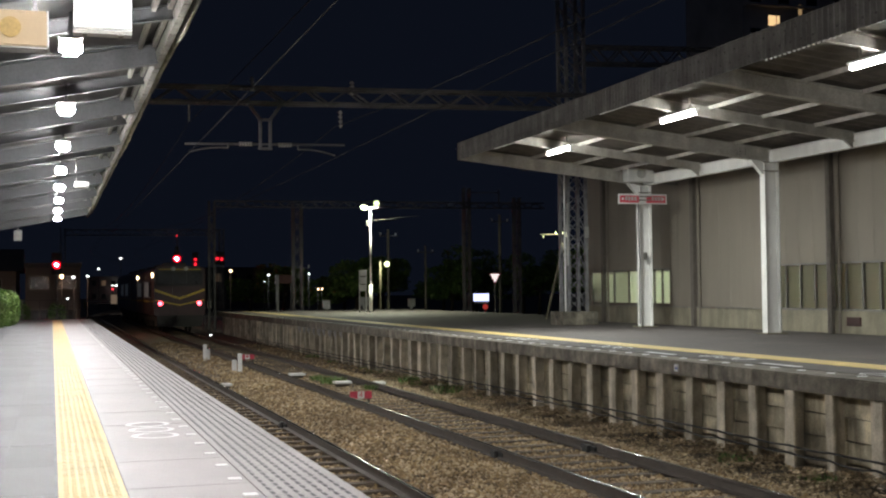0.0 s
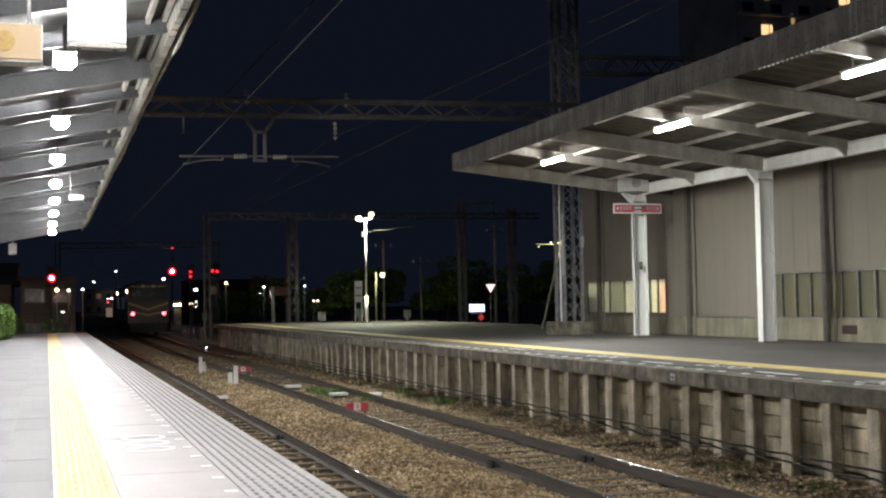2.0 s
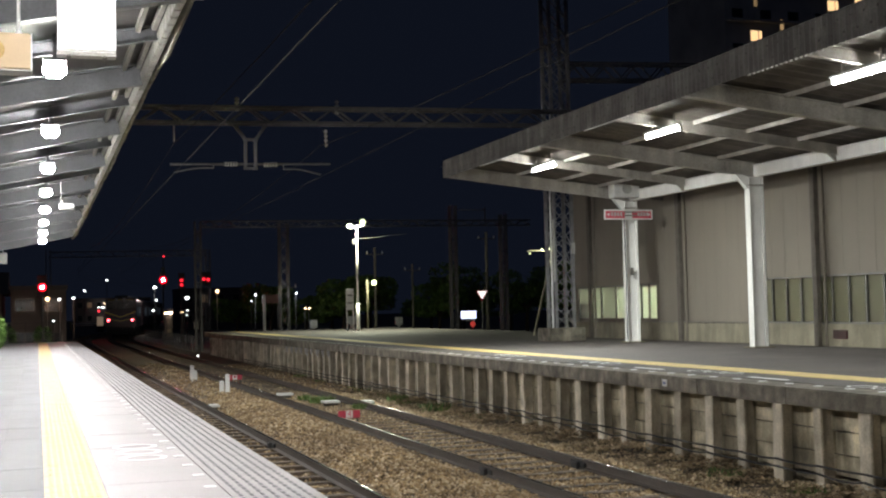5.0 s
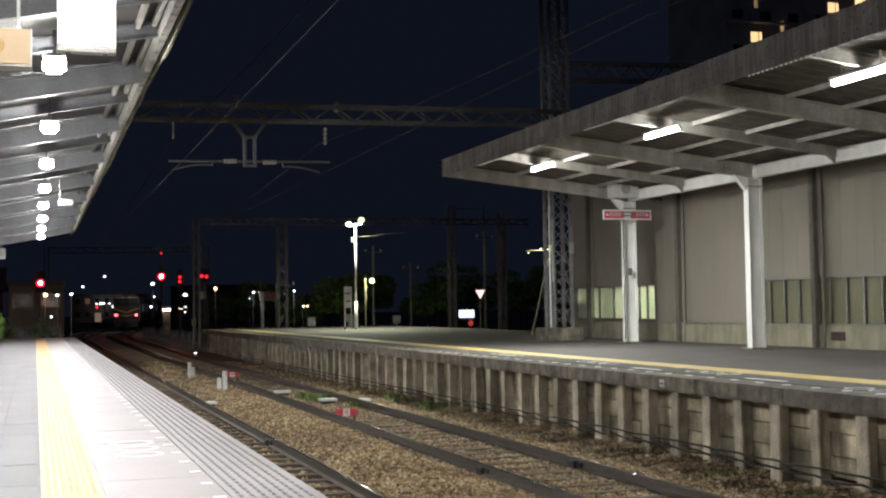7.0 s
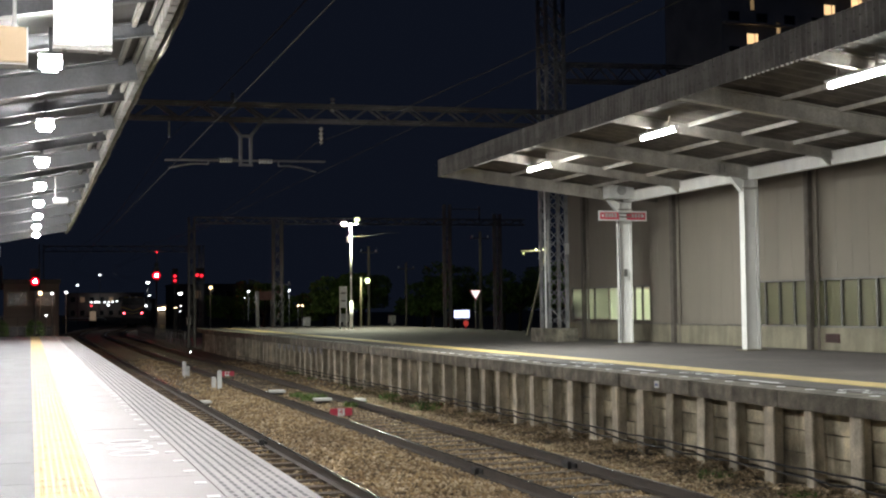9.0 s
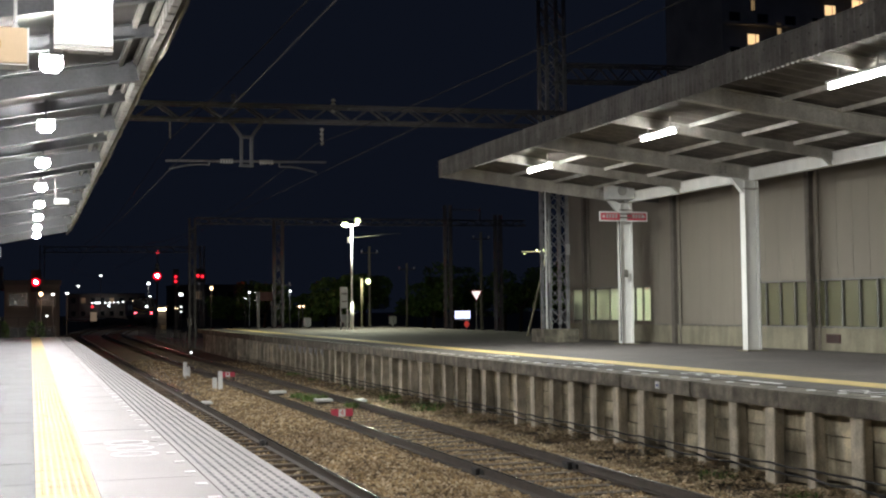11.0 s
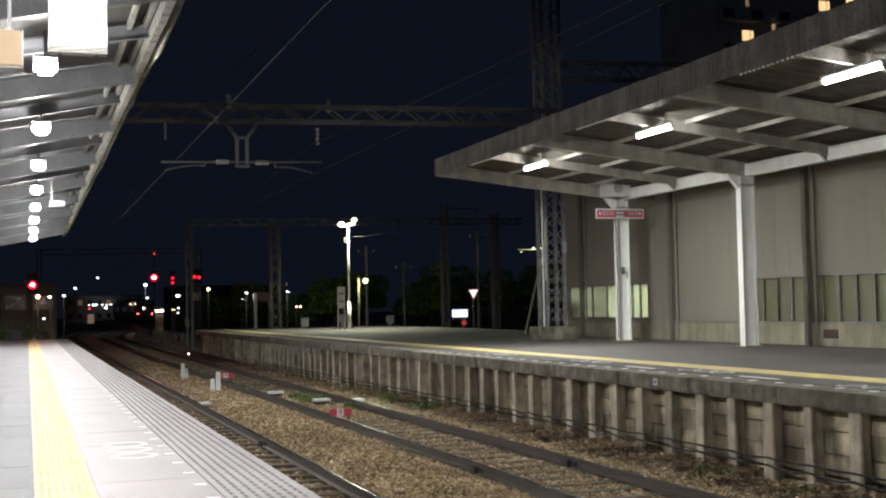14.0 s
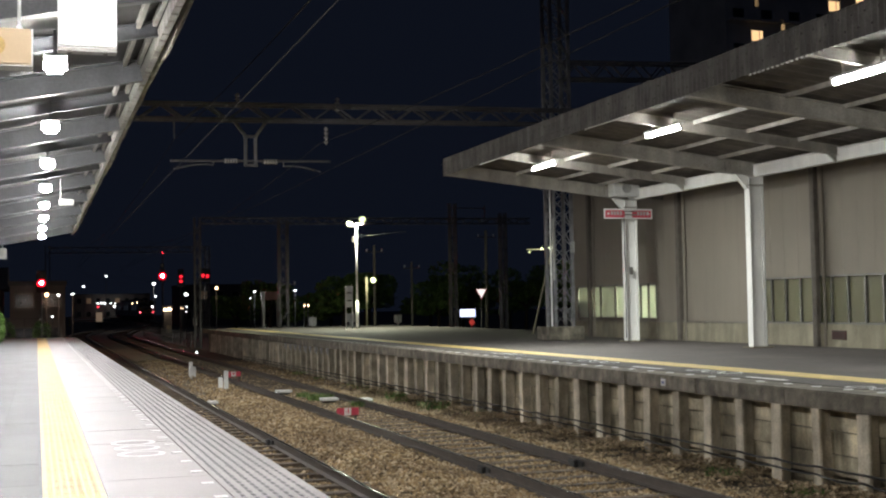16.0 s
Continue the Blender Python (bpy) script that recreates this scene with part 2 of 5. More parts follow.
# ---- mesh helpers ----
class Shape:
    """Vertices and faces gathered for one mesh."""

    def __init__(self):
        self.v, self.f = [], []

    def add(self, vs, fs):
        n = len(self.v)
        self.v += [tuple(p) for p in vs]
        self.f += [tuple(i + n for i in f) for f in fs]
        return self

    def box(self, x0, x1, y0, y1, z0, z1, m=None):
        vs = [Vector((x, y, z)) for z in (z0, z1) for x, y in ((x0, y0), (x1, y0), (x1, y1), (x0, y1))]
        if m:
            vs = [m @ p for p in vs]
        return self.add(vs, [(3, 2, 1, 0), (4, 5, 6, 7), (0, 1, 5, 4), (1, 2, 6, 5), (2, 3, 7, 6), (3, 0, 4, 7)])

    def bar(self, a, b, w, h=None, up=(0, 0, 1)):
        """A rectangular bar from a to b."""
        a, b = Vector(a), Vector(b)
        h = h or w
        d = (b - a).normalized()
        u = Vector(up)
        if abs(d.dot(u)) > 0.98:
            u = Vector((0, 1, 0))
        s = d.cross(u).normalized() * w / 2
        t = s.cross(d).normalized() * h / 2
        vs = [p + i * s + j * t for p in (a, b) for i, j in ((-1, -1), (1, -1), (1, 1), (-1, 1))]
        return self.add(vs, [(3, 2, 1, 0), (4, 5, 6, 7), (0, 1, 5, 4), (1, 2, 6, 5), (2, 3, 7, 6), (3, 0, 4, 7)])

    def rod(self, a, b, r, n=8, r2=None):
        a, b = Vector(a), Vector(b)
        r2 = r if r2 is None else r2
        d = (b - a).normalized()
        s = d.orthogonal().normalized()
        t = d.cross(s)
        vs = [p + q * (math.cos(k * math.tau / n) * s + math.sin(k * math.tau / n) * t) for p, q in ((a, r), (b, r2)) for k in range(n)]
        fs = [(k, (k + 1) % n, n + (k + 1) % n, n + k) for k in range(n)]
        return self.add(vs, fs + [tuple(range(n))[::-1], tuple(range(n, 2 * n))])

    def chain(self, pts, r, n=6):
        """One continuous tube through the points."""
        pts = [Vector(p) for p in pts]
        vs = []
        for i, p in enumerate(pts):
            d = (pts[min(i + 1, len(pts) - 1)] - pts[max(i - 1, 0)]).normalized()
            s = d.cross(Vector((0, 0, 1)) if abs(d.z) < 0.9 else Vector((1, 0, 0))).normalized()
            t = s.cross(d)
            vs += [p + r * (math.cos(k * math.tau / n) * s + math.sin(k * math.tau / n) * t) for k in range(n)]
        m = len(pts)
        fs = [(i * n + k, i * n + (k + 1) % n, (i + 1) * n + (k + 1) % n, (i + 1) * n + k) for i in range(m - 1) for k in range(n)]
        return self.add(vs, fs + [tuple(range(n))[::-1], tuple(range((m - 1) * n, m * n))])

    def ibeam(self, a, b, w, h, t=0.02, up=(0, 0, 1)):
        """A rolled H section from a to b, h high."""
        a, b = Vector(a), Vector(b)
        d = (b - a).normalized()
        u = Vector(up)
        s = d.cross(u).normalized()
        u = s.cross(d).normalized()
        for k in (-1, 1):
            o = u * k * (h / 2 - t / 2)
            self.bar(a + o, b + o, w, t, u)
        self.bar(a, b, t * 0.7, h - 2 * t - 0.002, u)
        return self

    def extrude(self, profile, y0, y1, cap=True):
        """A closed (x, z) profile drawn along y."""
        n = len(profile)
        vs = [(x, y, z) for y in (y0, y1) for x, z in profile]
        fs = [(k, (k + 1) % n, n + (k + 1) % n, n + k) for k in range(n)]
        if cap:
            fs += [tuple(range(n))[::-1], tuple(range(n, 2 * n))]
        return self.add(vs, fs)

    def ball(self, c, r, n=10, squash=1.0):
        m = n // 2
        vs = [(c[0] + r * math.sin(i * math.pi / m) * math.cos(j * math.tau / n), c[1] + r * math.sin(i * math.pi / m) * math.sin(j * math.tau / n), c[2] + squash * r * math.cos(i * math.pi / m)) for i in range(m + 1) for j in range(n)]
        return self.add(vs, [(i * n + j, (i + 1) * n + j, (i + 1) * n + (j + 1) % n, i * n + (j + 1) % n) for i in range(m) for j in range(n)])

    def mesh(self, name, material, smooth=False, bevel=0.0):
        me = bpy.data.meshes.new(name)
        me.from_pydata(self.v, [], self.f)
        bm = bmesh.new()
        bm.from_mesh(me)
        bmesh.ops.recalc_face_normals(bm, faces=bm.faces)
        if bevel:
            bmesh.ops.bevel(bm, geom=bm.edges[:], offset=bevel, segments=2, affect="EDGES", clamp_overlap=True)
        bm.to_mesh(me)
        bm.free()
        me.materials.append(material)
        if smooth:
            me.polygons.foreach_set("use_smooth", [True] * len(me.polygons))
        return me


def part(name, shape, material, parent=None, label="", smooth=False, bevel=0.0):
    """One mesh object, under a thing or a part where one is given."""
    ob = new(name, shape.mesh(name, material, smooth, bevel) if isinstance(shape, Shape) else shape)
    if parent:
        ob.parent = parent
    if label:
        ob["label"] = label
    return ob


def thing(name, label, category, at=(0, 0, 0), turn=0, group="", kind=""):
    """An empty at a thing's base, for its parts."""
    ob = new(name)
    ob.matrix_basis = pose(*at, 0, 0, turn)
    return tagged(ob, label, category, group, kind)


def S():
    return Shape()


# ---- ground and tracks ----
TOP = 1.10                      # platform level above the rail heads
GAUGE, TRACK_A, TRACK_B = 1.435, 3.19, 6.83
LEFT_EDGE, RIGHT_EDGE = 1.70, 9.50


def swing(y):
    """How far the tracks swing to the right beyond the station."""
    u = min(max((y - 103) / 107, 0), 1)
    return 11.2 * (3 * u * u - 2 * u ** 3)


def climb(y):
    return 0.0023 * max(y - 62, 0)


ground = part("ground", S().box(-300, 500, -120, 700, -0.9, -0.42), M_EARTH)
tagged(ground, "dark earth ground around the station at night", "ground", kind="structure")

bed = S()
YS = [-15, 0, 20, 40, 62] + list(range(70, 327, 8))
xs = [(1.55, -0.3), (2.1, -0.21), (4.2, -0.2), (4.5, -0.12), (5.0, -0.10), (5.6, -0.13), (5.95, -0.185), (7.8, -0.19), (8.3, -0.21), (8.75, -0.215), (9.3, -0.2), (9.74, -0.19)]
bv = [(x + swing(y), y, z + climb(y)) for y in YS for x, z in xs]
nx = len(xs)
bed.add(bv, [(i * nx + j, i * nx + j + 1, (i + 1) * nx + j + 1, (i + 1) * nx + j) for i in range(len(YS) - 1) for j in range(nx - 1)])
ob = part("ballast_bed", bed, M_BED)
tagged(ob, "brown ballast bed under two tracks", "ballast", kind="structure")


def rail_profile():
    return [(-0.065, -0.15), (0.065, -0.15), (0.065, -0.138), (0.012, -0.118), (0.012, -0.04), (0.034, -0.03), (0.034, -0.004), (-0.034, -0.004), (-0.034, -0.03), (-0.012, -0.04), (-0.012, -0.118), (-0.065, -0.138)]


def sweep(profile, x):
    s = Shape()
    ys = [-15, 62] + list(range(72, 325, 6))
    n = len(profile)
    vs = [(x + px + swing(y), y, pz + climb(y)) for y in ys for px, pz in profile]
    return s.add(vs, [(i * n + k, i * n + (k + 1) % n, (i + 1) * n + (k + 1) % n, (i + 1) * n + k) for i in range(len(ys) - 1) for k in range(n)])


SLEEPER = S().box(-1.2, 1.2, -0.1, 0.1, -0.30, -0.145).mesh("sleeper", M_SLEEPER, bevel=0.012)
TRACKS = []
for cx, label in ((TRACK_A, "railway track with rusty rails beside the bright platform"), (TRACK_B, "railway track with rusty rails beside the concrete retaining wall")):
    tr = thing("railway_track", label, "railway track", (0, 0, 0), kind="structure")
    TRACKS.append(tr)
    for sx in (-1, 1):
        x = cx + sx * (GAUGE / 2 + 0.034)
        r = part("rail", sweep(rail_profile(), x), M_RAILSIDE, tr, "rust-brown steel rail")
        crown = [(0.033, -0.016), (0.0315, -0.009), (0.027, -0.0048), (0.019, -0.0021), (0.01, -0.0006), (0.0, 0.0), (-0.01, -0.0006), (-0.019, -0.0021), (-0.027, -0.0048), (-0.0315, -0.009), (-0.033, -0.016)]
        part("rail_head", sweep(crown, x), M_RAILTOP, r, "polished running surface", smooth=True)
    far = S()
    for k in range(512):
        y = -8.78 + 0.64 * k
        if y < 62:
            ob = part("sleeper", SLEEPER, None, tr)
            ob.location = (cx + random.uniform(-0.03, 0.03), y + random.uniform(-0.03, 0.03), 0)
            ob.rotation_euler[2] = radians(random.uniform(-0.8, 0.8))
        else:
            far.box(cx - 1.2 + swing(y), cx + 1.2 + swing(y), y - 0.1, y + 0.1, -0.3 + climb(y), -0.145 + climb(y))
    tagged(part("far_sleepers", far, M_SLEEPER, tr), kind="stuff")

# ---- bright platform ----
END_A = 57.4
plat = thing("platform_1", "bright paved railway platform with yellow tactile strip", "platform", kind="structure")
part("platform_base", S().box(-9, 1.499, -14, END_A, -0.5, TOP - 0.05), M_APRON, plat, "grey concrete platform body")
part("joint_bed", S().box(-9, 1.16, -14, END_A - 0.01, TOP - 0.05, TOP - 0.012), M_GROOVE, plat)
part("coping", S().box(1.50, LEFT_EDGE, -14, END_A, TOP - 0.32, TOP - 0.031), M_PAVE, plat, "pale concrete edge coping", bevel=0.015)


def slab_mesh(name, w, l, material):
    return S().box(0.0015, w - 0.0015, 0.0015, l - 0.0015, -0.03, 0).mesh(name, material, bevel=0.004)


def lay(name, me, xs, y0, y1, step, parent):
    """Rows of alike slabs along the platform."""
    for x in xs:
        y = y0
        while y < y1 - 0.01:
            ob = part(name, me, None, parent)
            ob.location = (x, y, TOP - random.uniform(0, 0.002))
            y += step


GREY = slab_mesh("grey_slab", 0.9, 1.2, M_SLAB)
GREYN = slab_mesh("grey_slab", 0.32, 1.2, M_SLAB)
PALE = slab_mesh("pale_slab", 0.73, 1.2, M_PAVE)
lay("grey_slab", GREY, (-1.2, -2.1), -2.2, 57.3, 1.2, plat)
lay("grey_slab", GREYN, (-0.3,), -2.2, 57.3, 1.2, plat)
lay("pale_slab", PALE, (0.42,), -2.2, 57.3, 1.2, plat)
rest = S().box(-9, -2.105, -14, END_A, TOP - 0.03, TOP).box(-2.1, 1.15, -14, -2.21, TOP - 0.03, TOP)
part("plain_paving", rest, M_SLAB, plat, "plain grey paving")
# tactile tiles with rows of raised bars
t = S().box(0.02, 0.398, 0.004, 0.296, -0.03, 0)
for i in range(7):
    for j in range(4):
        t.box(0.05 + i * 0.047, 0.082 + i * 0.047, 0.014 + j * 0.072, 0.064 + j * 0.072, 0, 0.005)
TACT = t.mesh("tactile_tile", M_YELLOW)
lay("tactile_tile", TACT, (0.02,), -2.1, 57.2, 0.3, plat)
# edge tiles with dark grip strips
EDGE = S().box(0.002, 0.54, 0.0015, 0.2985, -0.03, 0).mesh("edge_tile", M_PAVE)
g = S()
for i in range(7):
    for j in range(2):
        g.box(0.045 + i * 0.068, 0.068 + i * 0.068, 0.025 + j * 0.15, 0.115 + j * 0.15, 0.001, 0.003)
GRIP = g.mesh("grip_strip", M_GRIP)
y = -2.1
while y < 57.1:
    ob = part("edge_tile", EDGE, None, plat)
    ob.location = (1.152, y, TOP)
    gr = part("grip_strip", GRIP, None, ob, "dark anti-slip strips")
    y += 0.3
dash = S().box(-0.04, 0.04, -0.045, 0.045, -0.002, 0.003).mesh("white_dash", M_MARK)
for k in range(90):
    ob = part("white_dash", dash, None, plat)
    ob.location = (1.08, 6.35 + 0.62 * (k - 12), TOP)
# worn waiting circles painted on the paving
def circle_mark(x, y, r, parent):
    """A painted ring lying on the platform."""
    n = 28
    ring = [(x + q * math.cos(a), y + q * math.sin(a), TOP + h) for h in (0.0035, 0.0045) for q in (r, r - 0.045) for a in [k * math.tau / n for k in range(n)]]
    fs = [(2 * n + k, 2 * n + (k + 1) % n, 3 * n + (k + 1) % n, 3 * n + k) for k in range(n)]
    fs += [(k, (k + 1) % n, 2 * n + (k + 1) % n, 2 * n + k) for k in range(n)]
    fs += [(n + k, 3 * n + k, 3 * n + (k + 1) % n, n + (k + 1) % n) for k in range(n)]
    part("floor_marking", S().add(ring, fs), M_MARK, parent, "worn white painted circle")


for y in (10.08, 10.52, 10.96):
    circle_mark(0.80, y, 0.19, plat)

# ---- dark platform ----
END_B = 74.0
plat_b = thing("platform_2", "dark asphalt railway platform with a yellow warning line", "platform", kind="structure")
part("platform_base", S().box(9.96, 21.5, -14, END_B, -0.5, TOP - 0.03), M_APRON, plat_b)
part("asphalt_surface", S().box(11.5, 21.4, -14, END_B, TOP - 0.03, TOP), M_ASPH, plat_b, "dark grey asphalt")
part("apron", S().box(10.065, 10.88, -14, END_B, TOP - 0.03, TOP), mat("worn_grey_apron", (0.125, 0.111, 0.102), 0.85, scale=1.6, vary=0.3, fine=90, bump=0.3), plat_b, "worn grey concrete apron")
part("warning_line", S().box(10.88, 11.5, -14, END_B, TOP - 0.03, TOP + 0.004), M_WARN, plat_b, "yellow tactile warning line")
cop = S().box(0, 0.6, 0.006, 2.294, -0.235, 0).mesh("coping_block", M_COPING, bevel=0.02)
for k in range(36):
    ob = part("coping_block", cop, None, plat_b)
    ob.location = (9.46 + random.uniform(-0.012, 0.012), -9 + 2.3 * k, TOP + random.uniform(-0.008, 0.004))
tag = part("number_tag", S().box(9.438, 9.447, 17.2, 17.34, 0.93, 1.04), M_WHITE, plat_b, "small pale tag on the coping")
part("tag_bar", S().box(9.434, 9.438, 17.23, 17.31, 0.96, 1.0), mat("faded_blue_paint", (0.12, 0.16, 0.36), 0.5), tag)
dot = S().rod((0, 0, -0.002), (0, 0, 0.003), 0.065, 12).mesh("white_dot", M_MARK)
for k in range(70):
    ob = part("white_dot", dot, None, plat_b)
    ob.location = (9.85, 9.2 + 0.66 * k, TOP + 0.002)
for x, y in ((10.22, 12.9), (10.56, 17.6), (10.55, 21.9), (10.5, 26.6)):
    for k in range(3):
        circle_mark(x, y + 0.5 * (k - 1), 0.2, plat_b)
for y in (15.6, 19.3):
    part("floor_marking", S().box(10.2, 10.3, y - 0.5, y + 0.5, TOP + 0.001, TOP + 0.004), M_MARK, plat_b, "white painted line")

# ---- retaining wall of posts and panels ----
wall = thing("retaining_wall", "stained concrete post and panel wall under the platform edge", "retaining wall", kind="structure")
POSTM = [S().box(-0.09, -0.04, -w, w, -0.42, 0.864).box(-0.042, 0.128, -0.03, 0.03, -0.42, 0.86).mesh("post", M_POST, bevel=0.01) for w in (0.085, 0.1, 0.115)]
PANELM = S().box(-0.03, 0.03, -0.45, 0.45, 0.008, 0.292).mesh("panel", M_PANEL, bevel=0.008)
lows = S()
k = 0
y = -8.666
while y < 72:
    ob = part("post", random.choice(POSTM), None, wall)
    ob.location = (9.60 + random.uniform(-0.02, 0.02), y, 0)
    ob.rotation_euler = (radians(random.uniform(-0.8, 0.8)), radians(random.uniform(-0.8, 0.8)), radians(random.uniform(-4, 4)))
    if y < 50:
        for j in range(4):
            p = part("panel", PANELM, None, wall)
            p.location = (9.775 + random.uniform(-0.016, 0.016), y + 0.46, -0.34 + 0.3 * j)
    else:
        lows.box(9.75, 9.81, y + 0.01, y + 0.91, -0.4, 0.86)
    y += 0.918
tagged(part("far_panels", lows, M_PANEL, wall), kind="stuff")
for z, sag, x in ((0.145, 0.03, 9.488), (0.045, 0.045, 9.482)):
    pts = []
    y = 5.104
    n = 0
    while y < 60:
        dip = sag * (0.6 + 0.7 * noise.noise((n * 0.9, z * 9, 0)))
        for j in range(4):
            u = j / 4
            pts.append((x - 0.006 * math.sin(y), y + 0.918 * u, z - 0.003 * (y - 5) - dip * 4 * u * (1 - u)))
        y += 0.918
        n += 1
    part("wall_cable", S().chain(pts, 0.015, 6), M_CABLE, wall, "black cable strung along the posts")
BRK = S().box(-0.06, 0.05, -0.09, 0.09, 0.74, 0.86).bar((-0.05, 0, 0.74), (0.06, 0, 0.60), 0.08, 0.08)
BRK = BRK.mesh("bracket", M_BOXGREY)
for k in range(9):
    ob = part("bracket", BRK, None, wall, "pale bracket under the coping")
    ob.location = (9.5, 40.914 + 0.918 * k, 0)

# ---- loose ballast ----
def stones(n, x0, x1, y0, y1, power, seed):
    rs = np.random.RandomState(seed)
    y = y0 + (y1 - y0) * rs.rand(n) ** power
    x = x0 + (x1 - x0) * rs.rand(n)
    hgt = np.interp(x, [p[0] for p in xs], [p[1] for p in xs])
    mound = 0.06 * np.exp(-((x - 5.0) / 0.55) ** 2)
    base = np.array([(1, 0, 0), (0, 1, 0), (-1, 0, 0), (0, -1, 0), (0, 0, 1), (0, 0, -1)], float)
    size = rs.uniform(0.018, 0.042, n)
    v = base[None] * rs.uniform(0.6, 1.25, (n, 6, 1)) + rs.uniform(-0.25, 0.25, (n, 6, 3))
    a = rs.rand(n) * math.tau
    c, s_ = np.cos(a)[:, None], np.sin(a)[:, None]
    vx, vy = v[:, :, 0] * c - v[:, :, 1] * s_, v[:, :, 0] * s_ + v[:, :, 1] * c
    w = np.stack([vx, vy, v[:, :, 2] * 0.75], 2) * size[:, None, None]
    w += np.stack([x, y, hgt + mound + rs.uniform(-0.005, 0.03, n)], 1)[:, None]
    tri = np.array([(0, 1, 4), (1, 2, 4), (2, 3, 4), (3, 0, 4), (1, 0, 5), (2, 1, 5), (3, 2, 5), (0, 3, 5)])
    f = (tri[None] + 6 * np.arange(n)[:, None, None]).reshape(-1, 3)
    me = bpy.data.meshes.new("ballast_stones")
    me.from_pydata(w.reshape(-1, 3).tolist(), [], f.tolist())
    me.materials.append(M_STONE)
    ob = new("ballast_stones", me)
    return tagged(ob, "loose brown and grey ballast stones between the rails", "ballast", kind="stuff")


stones(36000, 3.95, 6.05, 9, 34, 1.35, 3)
stones(26000, 6.2, 7.5, 9, 36, 1.3, 4)
stones(9000, 7.6, 8.55, 9, 36, 1.3, 5)
stones(15000, 1.75, 3.85, 9, 34, 1.3, 6)
stones(14000, 1.75, 9.4, 34, 58, 1.2, 7)


def litter(n, x0, x1, y0, y1, seed):
    """Dead leaves and moss lying in low heaps along the wall."""
    rs = np.random.RandomState(seed)
    y = y0 + (y1 - y0) * rs.rand(n) ** 1.2
    x = x1 - (x1 - x0) * rs.rand(n) ** 1.25
    heap = 0.05 * np.sin(y * 2.1 + 0.7) + 0.04 * np.sin(y * 5.3) + 0.035 * np.sin(y * 11.7 + x * 6)
    z = -0.205 + np.clip((x - x0) / (x1 - x0), 0, 1) * 0.05 + heap * np.clip((x - x0) * 2, 0, 1) + rs.uniform(-0.02, 0.05, n)
    a, b = rs.rand(n) * math.tau, rs.uniform(-0.9, 0.9, n)
    w = rs.uniform(0.012, 0.042, n)
    ux, uy = np.cos(a), np.sin(a)
    vx, vy, vz = -np.sin(a) * np.cos(b), np.cos(a) * np.cos(b), np.sin(b)
    c = np.stack([x, y, z], 1)
    u = np.stack([ux, uy, 0.4 * b], 1) * w[:, None]
    v = np.stack([vx, vy, vz], 1) * (w * rs.uniform(0.5, 0.9, n))[:, None]
    top = np.array([0, 0, 0.012])
    verts = np.stack([c - u, c - v + top, c + u, c + v + top], 1).reshape(-1, 3)
    me = bpy.data.meshes.new("leaf_litter")
    me.from_pydata(verts.tolist(), [], np.arange(4 * n).reshape(-1, 4).tolist())
    me.materials.append(M_LITTER)
    return tagged(new("leaf_litter", me), "brown dead leaves and moss heaped along the wall foot", "leaf litter", kind="stuff")


litter(26000, 8.35, 9.76, 9, 34, 31)

# ---- canopy over the bright platform ----
def slope_a(x):
    return 5.40 - 0.2 * (1.5 - x)


canopy_a = thing("platform_canopy", "grey steel cantilever canopy with lamps over the bright platform", "canopy", kind="structure")
A0, A1 = -12.0, 52.0
ROOF_A = 0.3
deck = S()
# boarded underside, each board a little proud of the next
k = 0
x = 1.5
while x > -6:
    z = slope_a(x) + ROOF_A + (0.012 if k % 2 else 0)
    deck.extrude([(x, z), (x - 0.3, z - 0.06), (x - 0.3, z - 0.03), (x, z + 0.03)], A0, A1)
    x -= 0.3
    k += 1
part("roof_deck", deck, M_ROOFL, canopy_a, "grey boarded roof underside with shade put into its colour")
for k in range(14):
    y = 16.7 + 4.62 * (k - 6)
    part("roof_beam", S().ibeam((1.34, y, slope_a(1.34) + 0.12), (-6, y, slope_a(-6) + 0.12), 0.15, 0.30, 0.02), M_BEAML, canopy_a, "grey steel beam with shade in its colour")
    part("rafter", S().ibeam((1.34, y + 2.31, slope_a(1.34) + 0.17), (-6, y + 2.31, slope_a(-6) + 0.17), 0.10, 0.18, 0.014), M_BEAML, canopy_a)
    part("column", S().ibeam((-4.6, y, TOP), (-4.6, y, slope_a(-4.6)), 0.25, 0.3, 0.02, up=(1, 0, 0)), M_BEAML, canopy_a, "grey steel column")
for x in (1.13, 1.315, -2.0):
    part("purlin", S().bar((x, A0, slope_a(x) + 0.245), (x, A1, slope_a(x) + 0.245), 0.05, 0.09), M_FLASH, canopy_a)
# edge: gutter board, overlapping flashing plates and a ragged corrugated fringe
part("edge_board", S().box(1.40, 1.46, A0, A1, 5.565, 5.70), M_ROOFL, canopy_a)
plate = S().box(0, 0.085, 0.017, 0.313, -0.02, 0.16).mesh("flashing_plate", M_FLASH, bevel=0.006)
part("flashing_bed", S().box(1.37, 1.43, 9.0, A1, 5.395, 5.55), M_DARK, canopy_a)
k = 0
y = 9.0
while y < A1 - 0.3:
    ob = part("flashing_plate", plate, None, canopy_a)
    ob.location = (1.355, y, 5.40 + 0.003 * math.sin(k * 1.9))
    y += 0.33
    k += 1
part("edge_flashing", S().box(1.355, 1.44, A0, 9.0, 5.38, 5.56), M_FLASH, canopy_a)
fr = S()
n = int((A1 - A0) / 0.045)
vs = []
